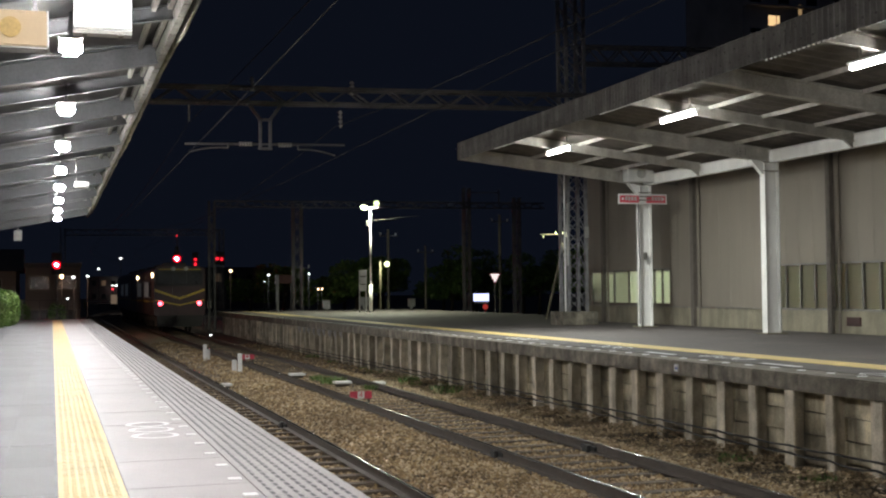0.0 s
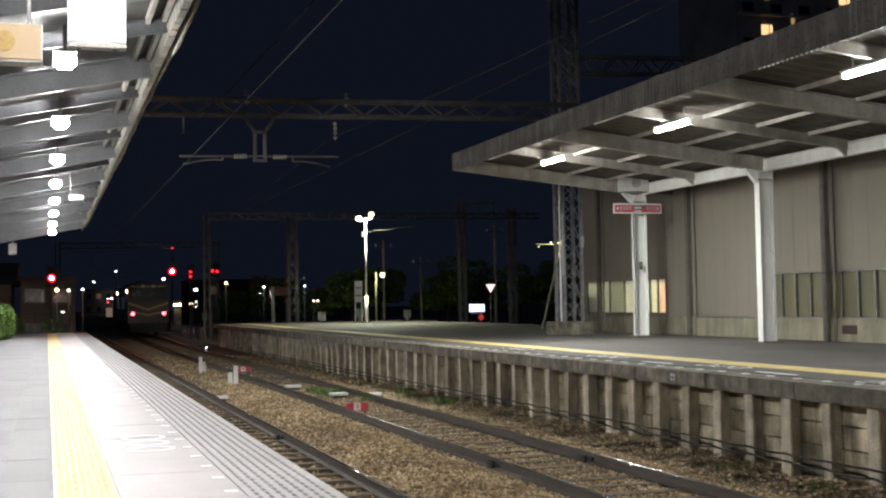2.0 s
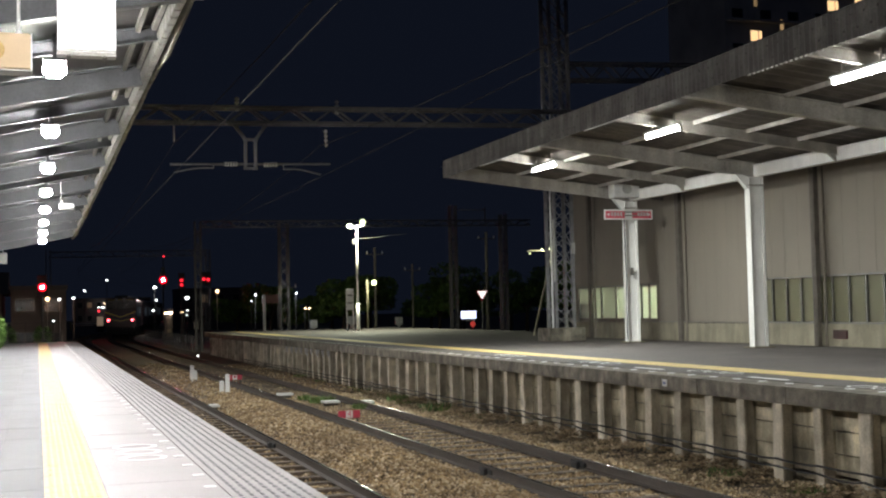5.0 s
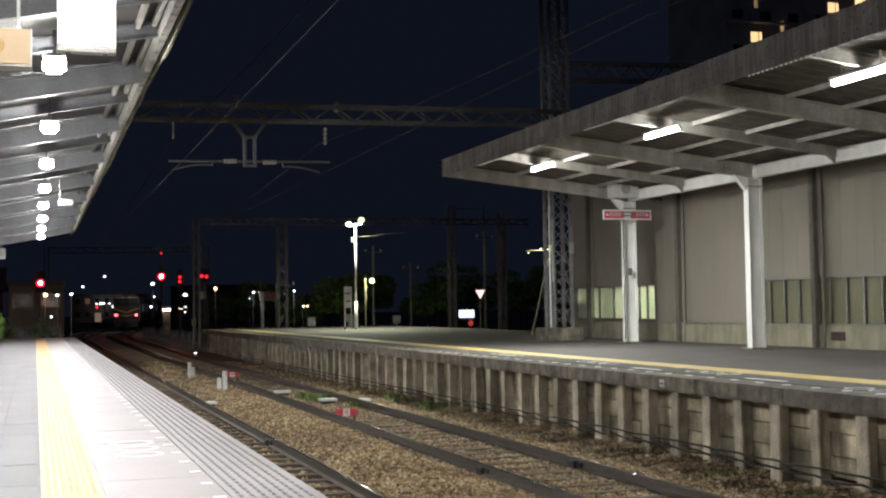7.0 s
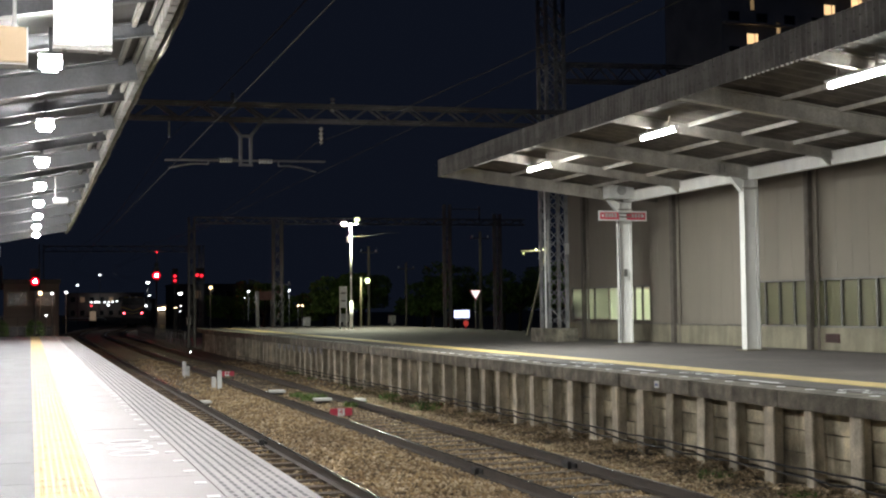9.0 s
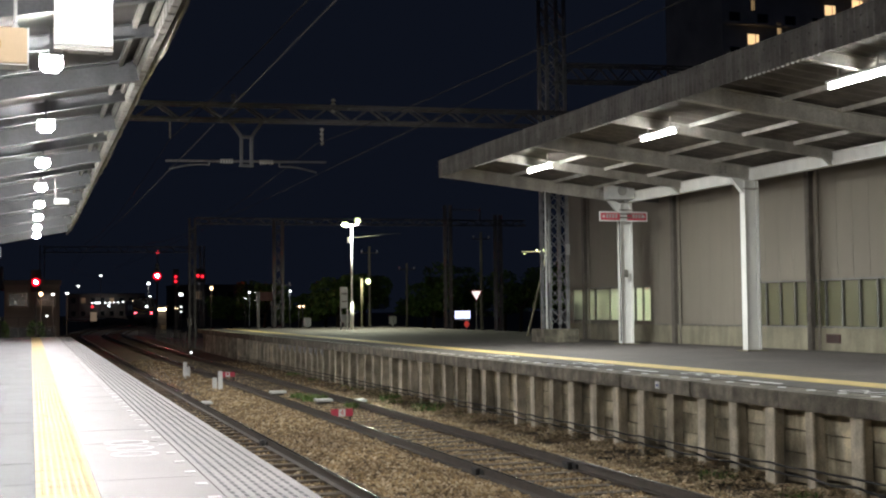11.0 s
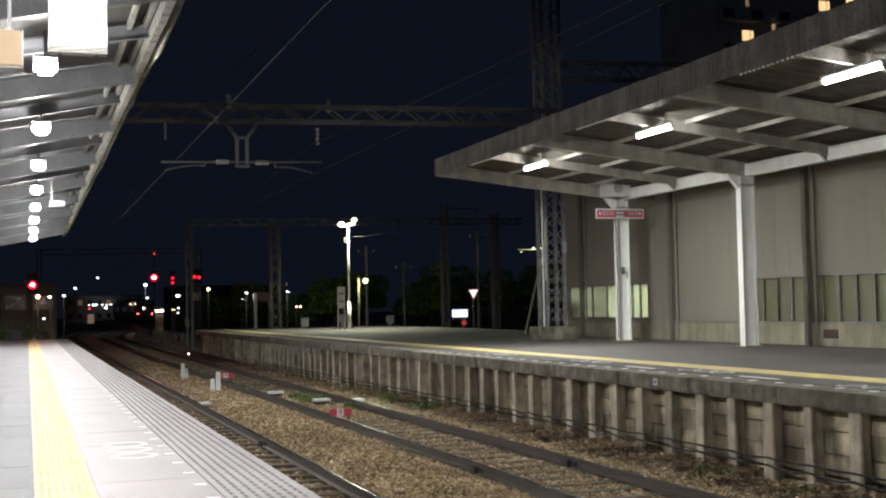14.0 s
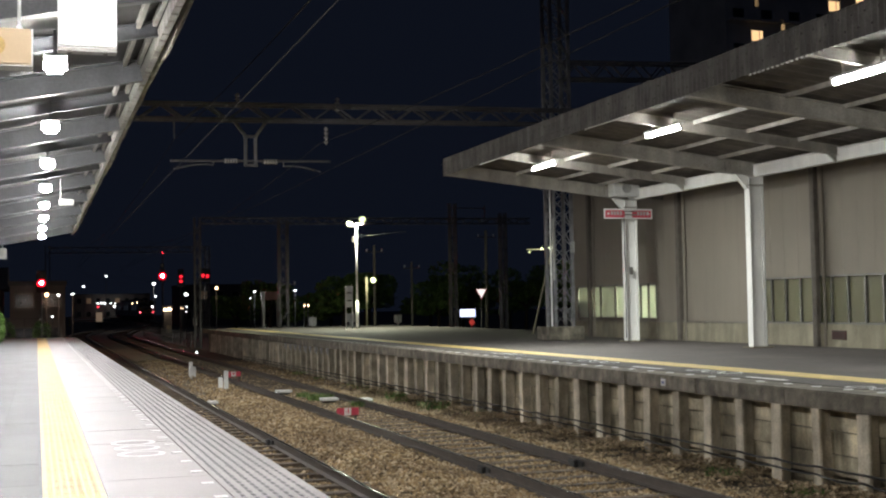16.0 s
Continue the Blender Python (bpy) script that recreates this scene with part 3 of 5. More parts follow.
for i in range(n):
    y = A0 + 0.045 * i
    x = 1.53 + (0.03 if i % 2 else -0.03)
    dz = 0.05 * noise.noise((y * 0.8, 0, 0)) + (0.05 if i % 2 else 0) - 0.09 * math.exp(-((y - 14.6) / 1.3) ** 2) - 0.07 * math.exp(-((y - 27) / 1.5) ** 2)
    vs += [(x, y, 5.46 + dz), (x, y, 5.72), (x + 0.01, y, 5.46 + dz), (x + 0.01, y, 5.72)]
fs = []
for i in range(n - 1):
    a, b = 4 * i, 4 * i + 4
    fs += [(a, b, b + 1, a + 1), (a + 2, a + 3, b + 3, b + 2), (a, a + 2, b + 2, b)]
fr.add(vs, fs)
part("fringe", fr, M_FRINGE, canopy_a, "ragged corrugated roof edge")
part("top_sheet", S().extrude([(1.57, slope_a(1.6) + ROOF_A + 0.045), (-6.0, slope_a(-6) + ROOF_A + 0.045), (-6.0, slope_a(-6) + ROOF_A + 0.08), (1.57, slope_a(1.6) + ROOF_A + 0.08)], A0, A1), M_ROOFU, canopy_a)

# ---- canopy over the dark platform ----
def slope_b(x):
    return 5.98 - 0.112 * (x - 11.1)


canopy_b = thing("platform_canopy", "cream steel canopy with corrugated fascia over the dark platform", "canopy", kind="structure")
B0, B1 = -10.0, 33.0
ROOF_B = 0.40
deck = S()
n = int((B1 - B0) / 0.1)
vs = []
for i in range(n):
    y = B0 + 0.1 * i
    d = 0.018 * math.cos(i * math.pi / 2)
    vs += [(11.14, y, slope_b(11.14) + ROOF_B + d), (18.2, y, slope_b(18.2) + ROOF_B + d), (11.14, y, slope_b(11.14) + ROOF_B + d + 0.01), (18.2, y, slope_b(18.2) + ROOF_B + d + 0.01)]
deck.add(vs, [f for i in range(n - 1) for f in ((4 * i, 4 * i + 1, 4 * i + 5, 4 * i + 4), (4 * i + 2, 4 * i + 6, 4 * i + 7, 4 * i + 3))])
part("roof_deck", deck, M_ROOFU, canopy_b, "dark corrugated roof underside")
fa = S()
n = int((B1 - B0) / 0.035)
vs = []
for i in range(n):
    y = B0 + 0.035 * i
    x = 11.09 + 0.014 * math.cos(i * math.pi / 2)
    vs += [(x, y, 5.97 + 0.004 * math.sin(y * 3)), (x, y, 6.47 + 0.015 * noise.noise((y * 0.5, 1, 0))), (x + 0.008, y, 5.97), (x + 0.008, y, 6.46)]
fa.add(vs, [f for i in range(n - 1) for f in ((4 * i, 4 * i + 1, 4 * i + 5, 4 * i + 4), (4 * i + 2, 4 * i + 6, 4 * i + 7, 4 * i + 3), (4 * i, 4 * i + 4, 4 * i + 6, 4 * i + 2), (4 * i + 1, 4 * i + 3, 4 * i + 7, 4 * i + 5))])
part("fascia", fa, M_FASCIA, canopy_b, "dusty corrugated fascia")
studs = S()
for k in range(84):
    for z in (6.09, 6.30):
        studs.box(11.066, 11.08, 8.0 + 0.3 * k + (0.15 if z > 6.2 else 0), 8.028 + 0.3 * k + (0.15 if z > 6.2 else 0), z, z + 0.03)
part("fascia_studs", studs, M_DARK, canopy_b, "rows of dark fixing studs")
part("end_fascia", S().extrude([(11.12, 5.98), (18.2, slope_b(18.2) + 0.2), (18.2, slope_b(18.2) + ROOF_B + 0.06), (11.12, 6.45)], B1, B1 + 0.015), M_FASCIA, canopy_b)
for k in range(7):
    y = 32.75 - 6.7 * k
    b = part("roof_beam", S().ibeam((11.16, y, slope_b(11.16) + 0.17), (16.9, y, slope_b(16.9) + 0.17), 0.17, 0.34, 0.022), M_BEAM, canopy_b, "cream grey steel beam")
    part("splice_plate", S().box(16.0, 16.3, y - 0.02, y + 0.02, slope_b(16.15) + 0.06, slope_b(16.15) + 0.29), M_BEAM, b)
    bolts = S()
    for bx in (16.08, 16.22):
        for bz in (0.1, 0.17, 0.24):
            bolts.rod((bx, y - 0.035, slope_b(16.15) + bz), (bx, y - 0.019, slope_b(16.15) + bz), 0.012, 6)
    part("bolts", bolts, M_FASCIA, b)
    r = part("rafter", S().ibeam((11.16, y - 3.35, slope_b(11.16) + 0.23), (16.9, y - 3.35, slope_b(16.9) + 0.23), 0.11, 0.22, 0.016), M_BEAM, canopy_b)
    part("knee", S().extrude([(16.62, slope_b(16.6) + 0.12), (16.85, slope_b(16.85) + 0.12), (16.85, 5.30)], y - 3.38, y - 3.32), M_BEAM, r)
    col = part("column", S().ibeam((16.9, y, TOP + 0.02), (16.9, y, 5.32), 0.22, 0.40, 0.028, up=(1, 0, 0)), M_STEEL, canopy_b, "white painted steel column")
    part("base_plate", S().box(16.6, 17.2, y - 0.24, y + 0.24, TOP, TOP + 0.03), M_PLINTH, col, bevel=0.008)
    part("bracket", S().extrude([(16.68, 5.02), (16.7, 5.02), (16.7, 5.33), (16.36, 5.42), (16.36, 5.37)], y - 0.07, y + 0.07), M_STEEL, col)
    part("cap", S().box(16.68, 17.12, y - 0.13, y + 0.13, 5.10, 5.13), M_BEAM, col)
part("girder", S().ibeam((16.98, B0, 5.48), (16.98, B1, 5.48), 0.2, 0.30, 0.022), M_STEEL, canopy_b, "cream longitudinal girder")
for x in (11.55, 13.3, 14.6, 15.9, 17.8):
    part("purlin", S().bar((x, B0, slope_b(x) + ROOF_B - 0.065), (x, B1, slope_b(x) + ROOF_B - 0.065), 0.05, 0.09), M_BEAM, canopy_b)

# Pale beads stand in for light caught by the fascia's corrugated lower edge.
for yc in (16.2, 22.5, 29.0, 9.6):
    dots = S()
    for k in range(16):
        dots.box(11.115, 11.14, yc - 1.0 + 0.13 * k, yc - 0.955 + 0.13 * k, 5.955, 5.985)
    part("edge_glints", dots, M_STEEL, canopy_b, "row of pale beads for the lit corrugation edge")

# speaker box and red notice on the end column
spk = thing("speaker_box", "light grey sheet metal box fixed on the column top", "speaker", (16.53, 32.35, 5.36))
part("case", S().box(-0.42, 0.42, -0.2, 0.2, 0.04, 0.50), M_WHITE, spk, bevel=0.02)
part("grille", S().rod((0, -0.212, 0.28), (0, -0.2, 0.28), 0.15, 16), M_BOXGREY, spk)
for x in (-0.33, 0.33):
    part("strap", S().box(x - 0.02, x + 0.02, -0.03, 0.03, 0.52, 0.84), M_FRAME, spk)
red = thing("notice_sign", "red and white notice sign fixed across the column", "sign", (16.73, 32.5, 4.755))
part("board", S().box(-0.80, 0.80, -0.02, 0.02, 0, 0.30), M_WHITE, red, bevel=0.006)
for x0, x1 in ((-0.75, -0.12), (0.12, 0.75)):
    part("red_field", S().box(x0, x1, -0.026, -0.02, 0.04, 0.25), M_RED, red, "red enamel field")
    for i in range(4):
        part("lettering_bar", S().box(x0 + 0.17 + i * 0.1, x0 + 0.24 + i * 0.1, -0.03, -0.026, 0.10, 0.22), M_BOXGREY, red)
    part("star", S().rod(((x0 + 0.09) if x0 < 0 else (x1 - 0.09), -0.03, 0.15), ((x0 + 0.09) if x0 < 0 else (x1 - 0.09), -0.026, 0.15), 0.045, 5), M_WHITE, red)
part("clamp", S().box(-0.16, 0.26, -0.05, 0.05, 0.1, 0.14).box(-0.16, 0.26, -0.05, 0.05, 0.2, 0.24), M_FRAME, red)
cond = thing("conduit", "thin dark conduit and switch on the white column", "conduit", (16.62, 32.55, TOP))
part("pipe", S().chain([(0, 0, 0.1), (0.0, 0, 1.4), (0.03, 0, 1.9), (0, 0, 2.6), (0, 0, 3.7)], 0.014, 6), M_CABLE, cond)
part("switch", S().box(0.16, 0.26, -0.02, 0.03, 2.0, 2.22), M_FRAME, cond)

# ---- building behind the dark platform ----
hall = thing("station_building", "long beige clad building with frosted windows behind the platform", "building", kind="structure")
WIN = ((33.75, 39.55, 1.73, 2.87), (20.3, 27.85, 1.66, 2.85))
HX = 18.3


def clad(y0, y1, z0, z1):
    """Vertical siding boards with narrow joints."""
    y = y0
    while y < y1 - 0.01:
        e = min(y + 0.6, y1)
        ob = part("siding", S().box(HX, HX + 0.05, y + 0.001, e - 0.001, z0, z1).mesh("siding", M_WALL, bevel=0.003), None, hall)
        y = e


clad(12, 20.3, 1.68, 8.4)
clad(20.3, 27.85, 2.85, 8.4)
clad(27.85, 33.75, 1.68, 8.4)
clad(33.75, 39.55, 2.87, 8.4)
clad(39.55, 39.9, 1.68, 8.4)
core = S().box(HX + 0.06, HX + 0.2, -10, 20.3, TOP - 0.2, 8.4).box(HX + 0.06, HX + 0.2, 20.3, 27.85, TOP - 0.2, 1.66).box(HX + 0.06, HX + 0.2, 20.3, 27.85, 2.85, 8.4)
core.box(HX + 0.06, HX + 0.2, 27.85, 33.75, TOP - 0.2, 8.4).box(HX + 0.06, HX + 0.2, 33.75, 39.55, TOP - 0.2, 1.73).box(HX + 0.06, HX + 0.2, 33.75, 39.55, 2.87, 8.4).box(HX + 0.06, HX + 0.2, 39.55, 39.9, TOP - 0.2, 8.4)
core.box(HX + 0.2, 30, 39.7, 39.9, TOP - 0.2, 8.4).box(29.8, 30, -10, 39.7, TOP - 0.2, 8.4)
part("wall", core, M_WALL, hall, "beige clad wall")
part("near_wall", S().box(HX, HX + 0.06, -10, 12, 1.68, 8.4), M_WALL, hall)
part("roof", S().box(HX - 0.1, 30.1, -10, 40.0, 8.4, 8.6), M_DARK, hall)
part("plinth", S().box(HX - 0.04, HX + 0.06, -10, 27.95, TOP, 1.66).box(HX - 0.04, HX + 0.06, 27.95, 39.9, TOP, 1.68), M_PLINTH, hall, "stained concrete plinth", bevel=0.01)
part("foot_strip", S().box(HX - 0.22, HX - 0.045, -10, 39.9, TOP, TOP + 0.012), M_DARK, hall, "dark strip at the wall foot")
part("string_course", S().box(HX - 0.06, HX - 0.04, 27.95, 39.9, 1.66, 1.69), M_FRAME, hall)
part("floor_inside", S().box(HX + 0.2, 29.8, -10, 39.7, TOP - 0.1, TOP), M_APRON, hall)
for y in (19.0, 25.5, 32.2, 38.4):
    p = part("downpipe", S().box(HX - 0.13, HX - 0.01, y - 0.1, y + 0.08, TOP, 8.2), M_PILASTER, hall, "brown steel pilaster")
    part("pipe", S().rod((HX - 0.06, y - 0.32, TOP), (HX - 0.06, y - 0.32, 8.2), 0.04, 8), M_WALL, p)
part("vent", S().box(HX - 0.055, HX - 0.03, 24.39, 24.93, 1.30, 1.51), mat("dark_red_vent", (0.07, 0.018, 0.02), 0.6), hall, "small dark vent grille")
vent = S()
for j in range(4):
    vent.bar((HX - 0.06, 24.41, 1.33 + 0.05 * j), (HX - 0.06, 24.91, 1.33 + 0.05 * j), 0.012, 0.02)
part("vent_slats", vent, M_DARK, hall)
m = bpy.data.materials.new("frosted_glass")
m.use_nodes = True
b = m.node_tree.nodes["Principled BSDF"]
b.inputs["Base Color"].default_value = (0.74, 0.78, 0.66, 1)
b.inputs["Roughness"].default_value = 0.55
b.inputs["Transmission Weight"].default_value = 0.85
M_FROST = m
M_OLIVE = m.copy()
M_OLIVE.name = "olive_frosted_glass"
M_OLIVE.node_tree.nodes["Principled BSDF"].inputs["Base Color"].default_value = (0.44, 0.42, 0.26, 1)
for (y0, y1, z0, z1), muls in ((WIN[0], (39.55, 38.53, 37.73, 36.62, 35.7, 34.82, 34.3, 33.75)), (WIN[1], (27.85, 27.5, 26.87, 26.24, 25.61, 24.98, 24.34, 23.7, 23.06, 22.42, 21.78, 21.1, 20.3))):
    w = part("window", S().box(HX - 0.02, HX + 0.1, y0, y1, z1 - 0.05, z1).box(HX - 0.03, HX + 0.1, y0, y1, z0, z0 + 0.05), M_FRAME, hall, "aluminium framed frosted window")
    for y in muls:
        part("mullion", S().box(HX - 0.015, HX + 0.1, y - 0.03, y + 0.03, z0 + 0.05, z1 - 0.05), M_FRAME, w)
    for a, c in zip(muls, muls[1:]):
        part("pane", S().box(HX + 0.04, HX + 0.05, c + 0.031, a - 0.031, z0 + 0.051, z1 - 0.051), M_FROST if y0 > 30 else M_OLIVE, w, "frosted greenish glass pane")
# rooms behind the windows
room = thing("room_partition", "pale inner partition and added light blocks behind the frosted windows", "partition", kind="structure")
part("partition", S().box(22.5, 22.6, 33.0, 35.4, TOP, 4.0).box(HX + 0.2, 22.5, 33.0, 39.7, 3.95, 4.0).box(22.5, 22.6, 35.4, 39.7, 3.0, 4.0).box(22.5, 22.6, 15, 33.0, TOP, 4.0).box(HX + 0.2, 22.5, 15, 33.0, 3.95, 4.0), M_WHITE, room)
for y, sy in ((34.4, 0.8), (37.2, 0.25), (24.0, 0.3)):
    lm = thing("room_light", "white ceiling lamp inside the building", "lamp", (19.6, y, 3.85))
    part("housing", S().box(-0.1, 0.1, -0.4, 0.4, 0.03, 0.1), M_WHITE, lm)
    part("tube", S().rod((0, -0.38, 0), (0, 0.38, 0), 0.03, 8), glow("room_tube", (0.85, 1.0, 0.8), 12 * sy), lm)
for y, p in ((34.4, 600), (37.2, 230), (24.0, 24)):
    area_lamp("room_area_light", (19.6, y, 3.8), 0.1, 0.7, p, (0.92, 1.0, 0.76))
# unseen wall and screens added to stop leaking light and darken panes
part("light_stop_wall", S().box(HX + 0.2, 19.35, 33.0, 33.1, TOP, 3.95).box(21.45, 22.5, 33.0, 33.1, TOP, 3.95).box(19.35, 21.45, 33.0, 33.1, 3.0, 3.95), M_WHITE, room)
part("pane_shade_block", S().box(18.52, 18.95, 38.62, 39.5, TOP, 2.5), M_DARK, room)
part("pane_shade_sheet", S().box(18.55, 18.58, 36.8, 37.5, 1.5, 2.9), M_PLINTH, room)

# ---- lamps under the canopies ----
lamp_a = thing("ceiling_light", "bright square lamp under the platform canopy", "lamp", (0.2, 14.0, LEFT_LAMP_Z), group="lamps under the bright canopy")
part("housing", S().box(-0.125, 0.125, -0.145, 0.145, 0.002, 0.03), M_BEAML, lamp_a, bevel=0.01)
part("diffuser", S().box(-0.118, 0.118, -0.135, 0.135, -0.145, 0.0), G_LEFT, lamp_a, "glowing rounded lamp glass", bevel=0.042)
part("hanger", S().box(-0.02, 0.02, -0.02, 0.02, 0.03, 0.33), M_BEAML, lamp_a)
for y in LEFT_LAMP_Y:
    if abs(y - 14.0) > 0.1:
        copy_thing(lamp_a, pose(0.2, y, LEFT_LAMP_Z))
lamp_b = thing("fluorescent_light", "bright fluorescent tube under the canopy", "lamp", (12.5, 28.9, RIGHT_LAMP_Z), group="tubes under the dark canopy")
part("housing", S().box(-0.07, 0.07, -0.76, 0.76, 0.005, 0.045), M_WHITE, lamp_b, bevel=0.008)
part("tube", S().rod((0, -0.70, -0.05), (0, 0.70, -0.05), 0.044, 10), G_TUBE, lamp_b, smooth=True)
for y in (-0.735, 0.735):
    part("lamp_holder", S().box(-0.03, 0.03, y - 0.02, y + 0.02, -0.08, 0.002), M_WHITE, lamp_b)
for y in (-0.48, 0.48):
    part("hanger", S().box(-0.015, 0.015, y - 0.015, y + 0.015, 0.045, 0.27), M_BEAM, lamp_b)
for y in RIGHT_LAMP_Y[:-1]:
    copy_thing(lamp_b, pose(12.5, y, RIGHT_LAMP_Z))

# hanging sign and speaker near the camera
sg = thing("hanging_sign", "glowing white box sign hanging from the canopy", "sign", (0.279, 7.2, 3.755))
part("case", S().box(-0.162, 0.162, -0.05, 0.05, 0.0, 0.8), M_WHITE, sg, bevel=0.006)
part("face", S().box(-0.155, 0.155, -0.054, -0.05, 0.02, 0.785), G_SIGN, sg, "lit white sign face")
part("bottom_rail", S().box(-0.162, 0.162, -0.045, 0.045, -0.022, -0.001), M_FRAME, sg)
for x in (-0.1, 0.1):
    part("hanger", S().rod((x, 0, 0.8), (x, 0, 1.6), 0.012), M_FRAME, sg)
    part("rail_clip", S().box(x - 0.012, x + 0.012, -0.048, 0.048, -0.03, -0.02), M_DARK, sg)
hs = thing("speaker_box", "beige box speaker hung on a white rod", "speaker", (-0.205, 7.2, 3.625))
part("case", S().box(-0.18, 0.18, -0.07, 0.07, 0.01, 0.215), M_BEIGE, hs, bevel=0.008)
part("cone", S().rod((-0.015, -0.078, 0.115), (-0.015, -0.068, 0.115), 0.058, 20), mat("yellowed_grille", (0.55, 0.36, 0.10), 0.6), hs, "round yellowed grille")
part("trim", S().box(-0.182, 0.182, -0.072, 0.072, 0.0, 0.01), M_FRAME, hs)
part("end_cap", S().box(0.18, 0.188, -0.07, 0.07, 0.01, 0.215), M_WHITE, hs)
part("rod", S().rod((0.115, 0, 0.215), (0.115, 0, 1.72), 0.01, 8), M_WHITE, hs)
part("flange", S().rod((0.115, 0, 0.215), (0.115, 0, 0.25), 0.026, 10, 0.012), M_WHITE, hs)
cc = thing("security_camera", "white security camera under the canopy", "camera", (0.62, 28.2, 4.62))
part("body", S().box(-0.14, 0.18, -0.1, 0.1, 0, 0.13), M_WHITE, cc, bevel=0.02)
part("bracket", S().rod((-0.1, 0, 0.13), (-0.1, 0, 0.66), 0.01), M_DARK, cc)
hb = thing("hanging_box", "small pale box hanging at the canopy end", "junction box", (-1.25, 50.4, 4.35))
part("case", S().box(-0.15, 0.15, -0.1, 0.1, 0, 0.42), M_BOXGREY, hb, bevel=0.015)
part("hanger", S().rod((0, 0, 0.42), (0, 0, 0.75), 0.02), M_BOXGREY, hb)

fl = thing("gutter_outlet", "grey metal fitting at the canopy edge", "gutter fitting", (1.585, 13.6, 5.74))
part("spout", S().rod((0.0, 0, 0.06), (0.22, 0, 0.08), 0.07, 10, 0.055), M_BOXGREY, fl)
part("plate", S().box(-0.04, 0.0, -0.1, 0.1, -0.03, 0.16), M_BOXGREY, fl)

# ---- red car passing behind the frosted windows ----
car_r = thing("red_car", "small red car passing behind the frosted windows", "car", (19.75, 26, TOP))
part("body", S().extrude([(-0.8, 0.3), (0.8, 0.3), (0.85, 0.9), (0.72, 1.0), (0.6, 1.55), (-0.6, 1.55), (-0.72, 1.0), (-0.85, 0.9)], -1.7, 1.7), M_CARRED, car_r, "glossy red bodywork", bevel=0.05)
part("windscreen", S().box(-0.58, 0.58, 1.7, 1.72, 1.02, 1.45), M_GLASS, car_r)
for sx in (-1, 1):
    part("tail_lamp", S().box(sx * 0.68 - 0.1, sx * 0.68 + 0.1, -1.73, -1.7, 0.75, 0.95), G_TAIL, car_r, "glowing red tail lamp")
    for sy in (-1.1, 1.1):
        w_ = part("wheel", S().rod((sx * 0.72 - 0.09, sy, 0.3), (sx * 0.72 + 0.09, sy, 0.3), 0.3, 18), M_CABLE, car_r)
        part("rim", S().rod((sx * 0.82 - 0.012, sy, 0.3), (sx * 0.82 + 0.012, sy, 0.3), 0.18, 14), M_FRAME, w_)

# ---- trackside things ----
def words(name, text, size, material, parent, at, turn=(90, 0, 0)):
    """Lettering as a flat mesh."""
    cu = bpy.data.curves.new(name, "FONT")
    cu.body, cu.size, cu.align_x, cu.align_y, cu.extrude = text, size, "CENTER", "CENTER", 0.002
    tmp = bpy.data.objects.new(name, cu)
    me = bpy.data.meshes.new_from_object(tmp)
    me.materials.clear()
    me.materials.append(material)
    bpy.data.objects.remove(tmp)
    ob = new(name, me)
    ob.parent = parent
    ob.matrix_basis = pose(*at, *turn)
    return ob


def stop_board(at, text):
    b = thing("stop_marker", "red and white number board low between the rails", "track marker", at)
    part("board", S().box(-0.24, 0.24, -0.015, 0.015, 0.03, 0.19), M_RED, b, bevel=0.005)
    part("white_field", S().box(-0.075, 0.075, -0.019, -0.015, 0.035, 0.185), M_WHITE, b)
    if text:
        words("number", text, 0.17, M_RED, b, (0, -0.021, 0.11))
    else:
        part("lettering_bar", S().box(-0.04, 0.04, -0.022, -0.019, 0.09, 0.16), M_RED, b)
    for x in (-0.18, 0.18):
        part("foot", S().box(x - 0.02, x + 0.02, -0.02, 0.02, -0.16, 0.03), M_DARK, b)
    return b


stop_board((6.36, 25.6, -0.1), "4")
stop_board((6.30, 41.2, -0.04), "")
for x, y, w in ((6.54, 33.7, 0.42), (7.02, 30.2, 0.42), (7.85, 29.7, 0.26), (4.17, 30.7, 0.24)):
    b = thing("track_beacon", "flat white signalling plate on the sleepers", "beacon", (x, y, -0.145))
    part("plate", S().box(-w / 2, w / 2, -0.2, 0.2, 0.06, 0.12), M_WHITE, b, bevel=0.012)
    part("base", S().box(-w / 2 + 0.05, w / 2 - 0.05, -0.12, 0.12, -0.05, 0.06), M_DARK, b)
for x, y, h in ((5.2, 35.4, 0.62), (5.08, 35.7, 0.42), (5.05, 42.6, 0.6), (5.2, 42.9, 0.42)):
    b = thing("marker_post", "short white concrete marker post in the ballast", "marker post", (x, y, -0.14))
    part("post", S().box(-0.06, 0.06, -0.06, 0.06, 0, h), M_WHITE, b, bevel=0.012)
jm = thing("rail_joint", "dark bonded rail joint with fishplates", "rail joint", (5.63 + 0.47, 16.4, -0.09))
part("fishplate", S().box(-0.05, -0.012, -0.25, 0.25, -0.03, 0.04).box(0.012, 0.05, -0.25, 0.25, -0.03, 0.04), M_CABLE, jm, bevel=0.006)
part("clamp", S().box(-0.1, 0.1, -0.1, 0.1, -0.06, 0.045), M_CABLE, jm, bevel=0.012)
for p in ((7.58, 16.5, -0.09), (3.94, 21.4, -0.09)):
    copy_thing(jm, pose(*p))
dw = thing("dwarf_signal", "small white lit marker lamp beside the far track", "lamp", (7.9, 64.0, -0.2))
part("post", S().rod((0, 0, 0), (0, 0, 0.2), 0.03), M_FRAME, dw)
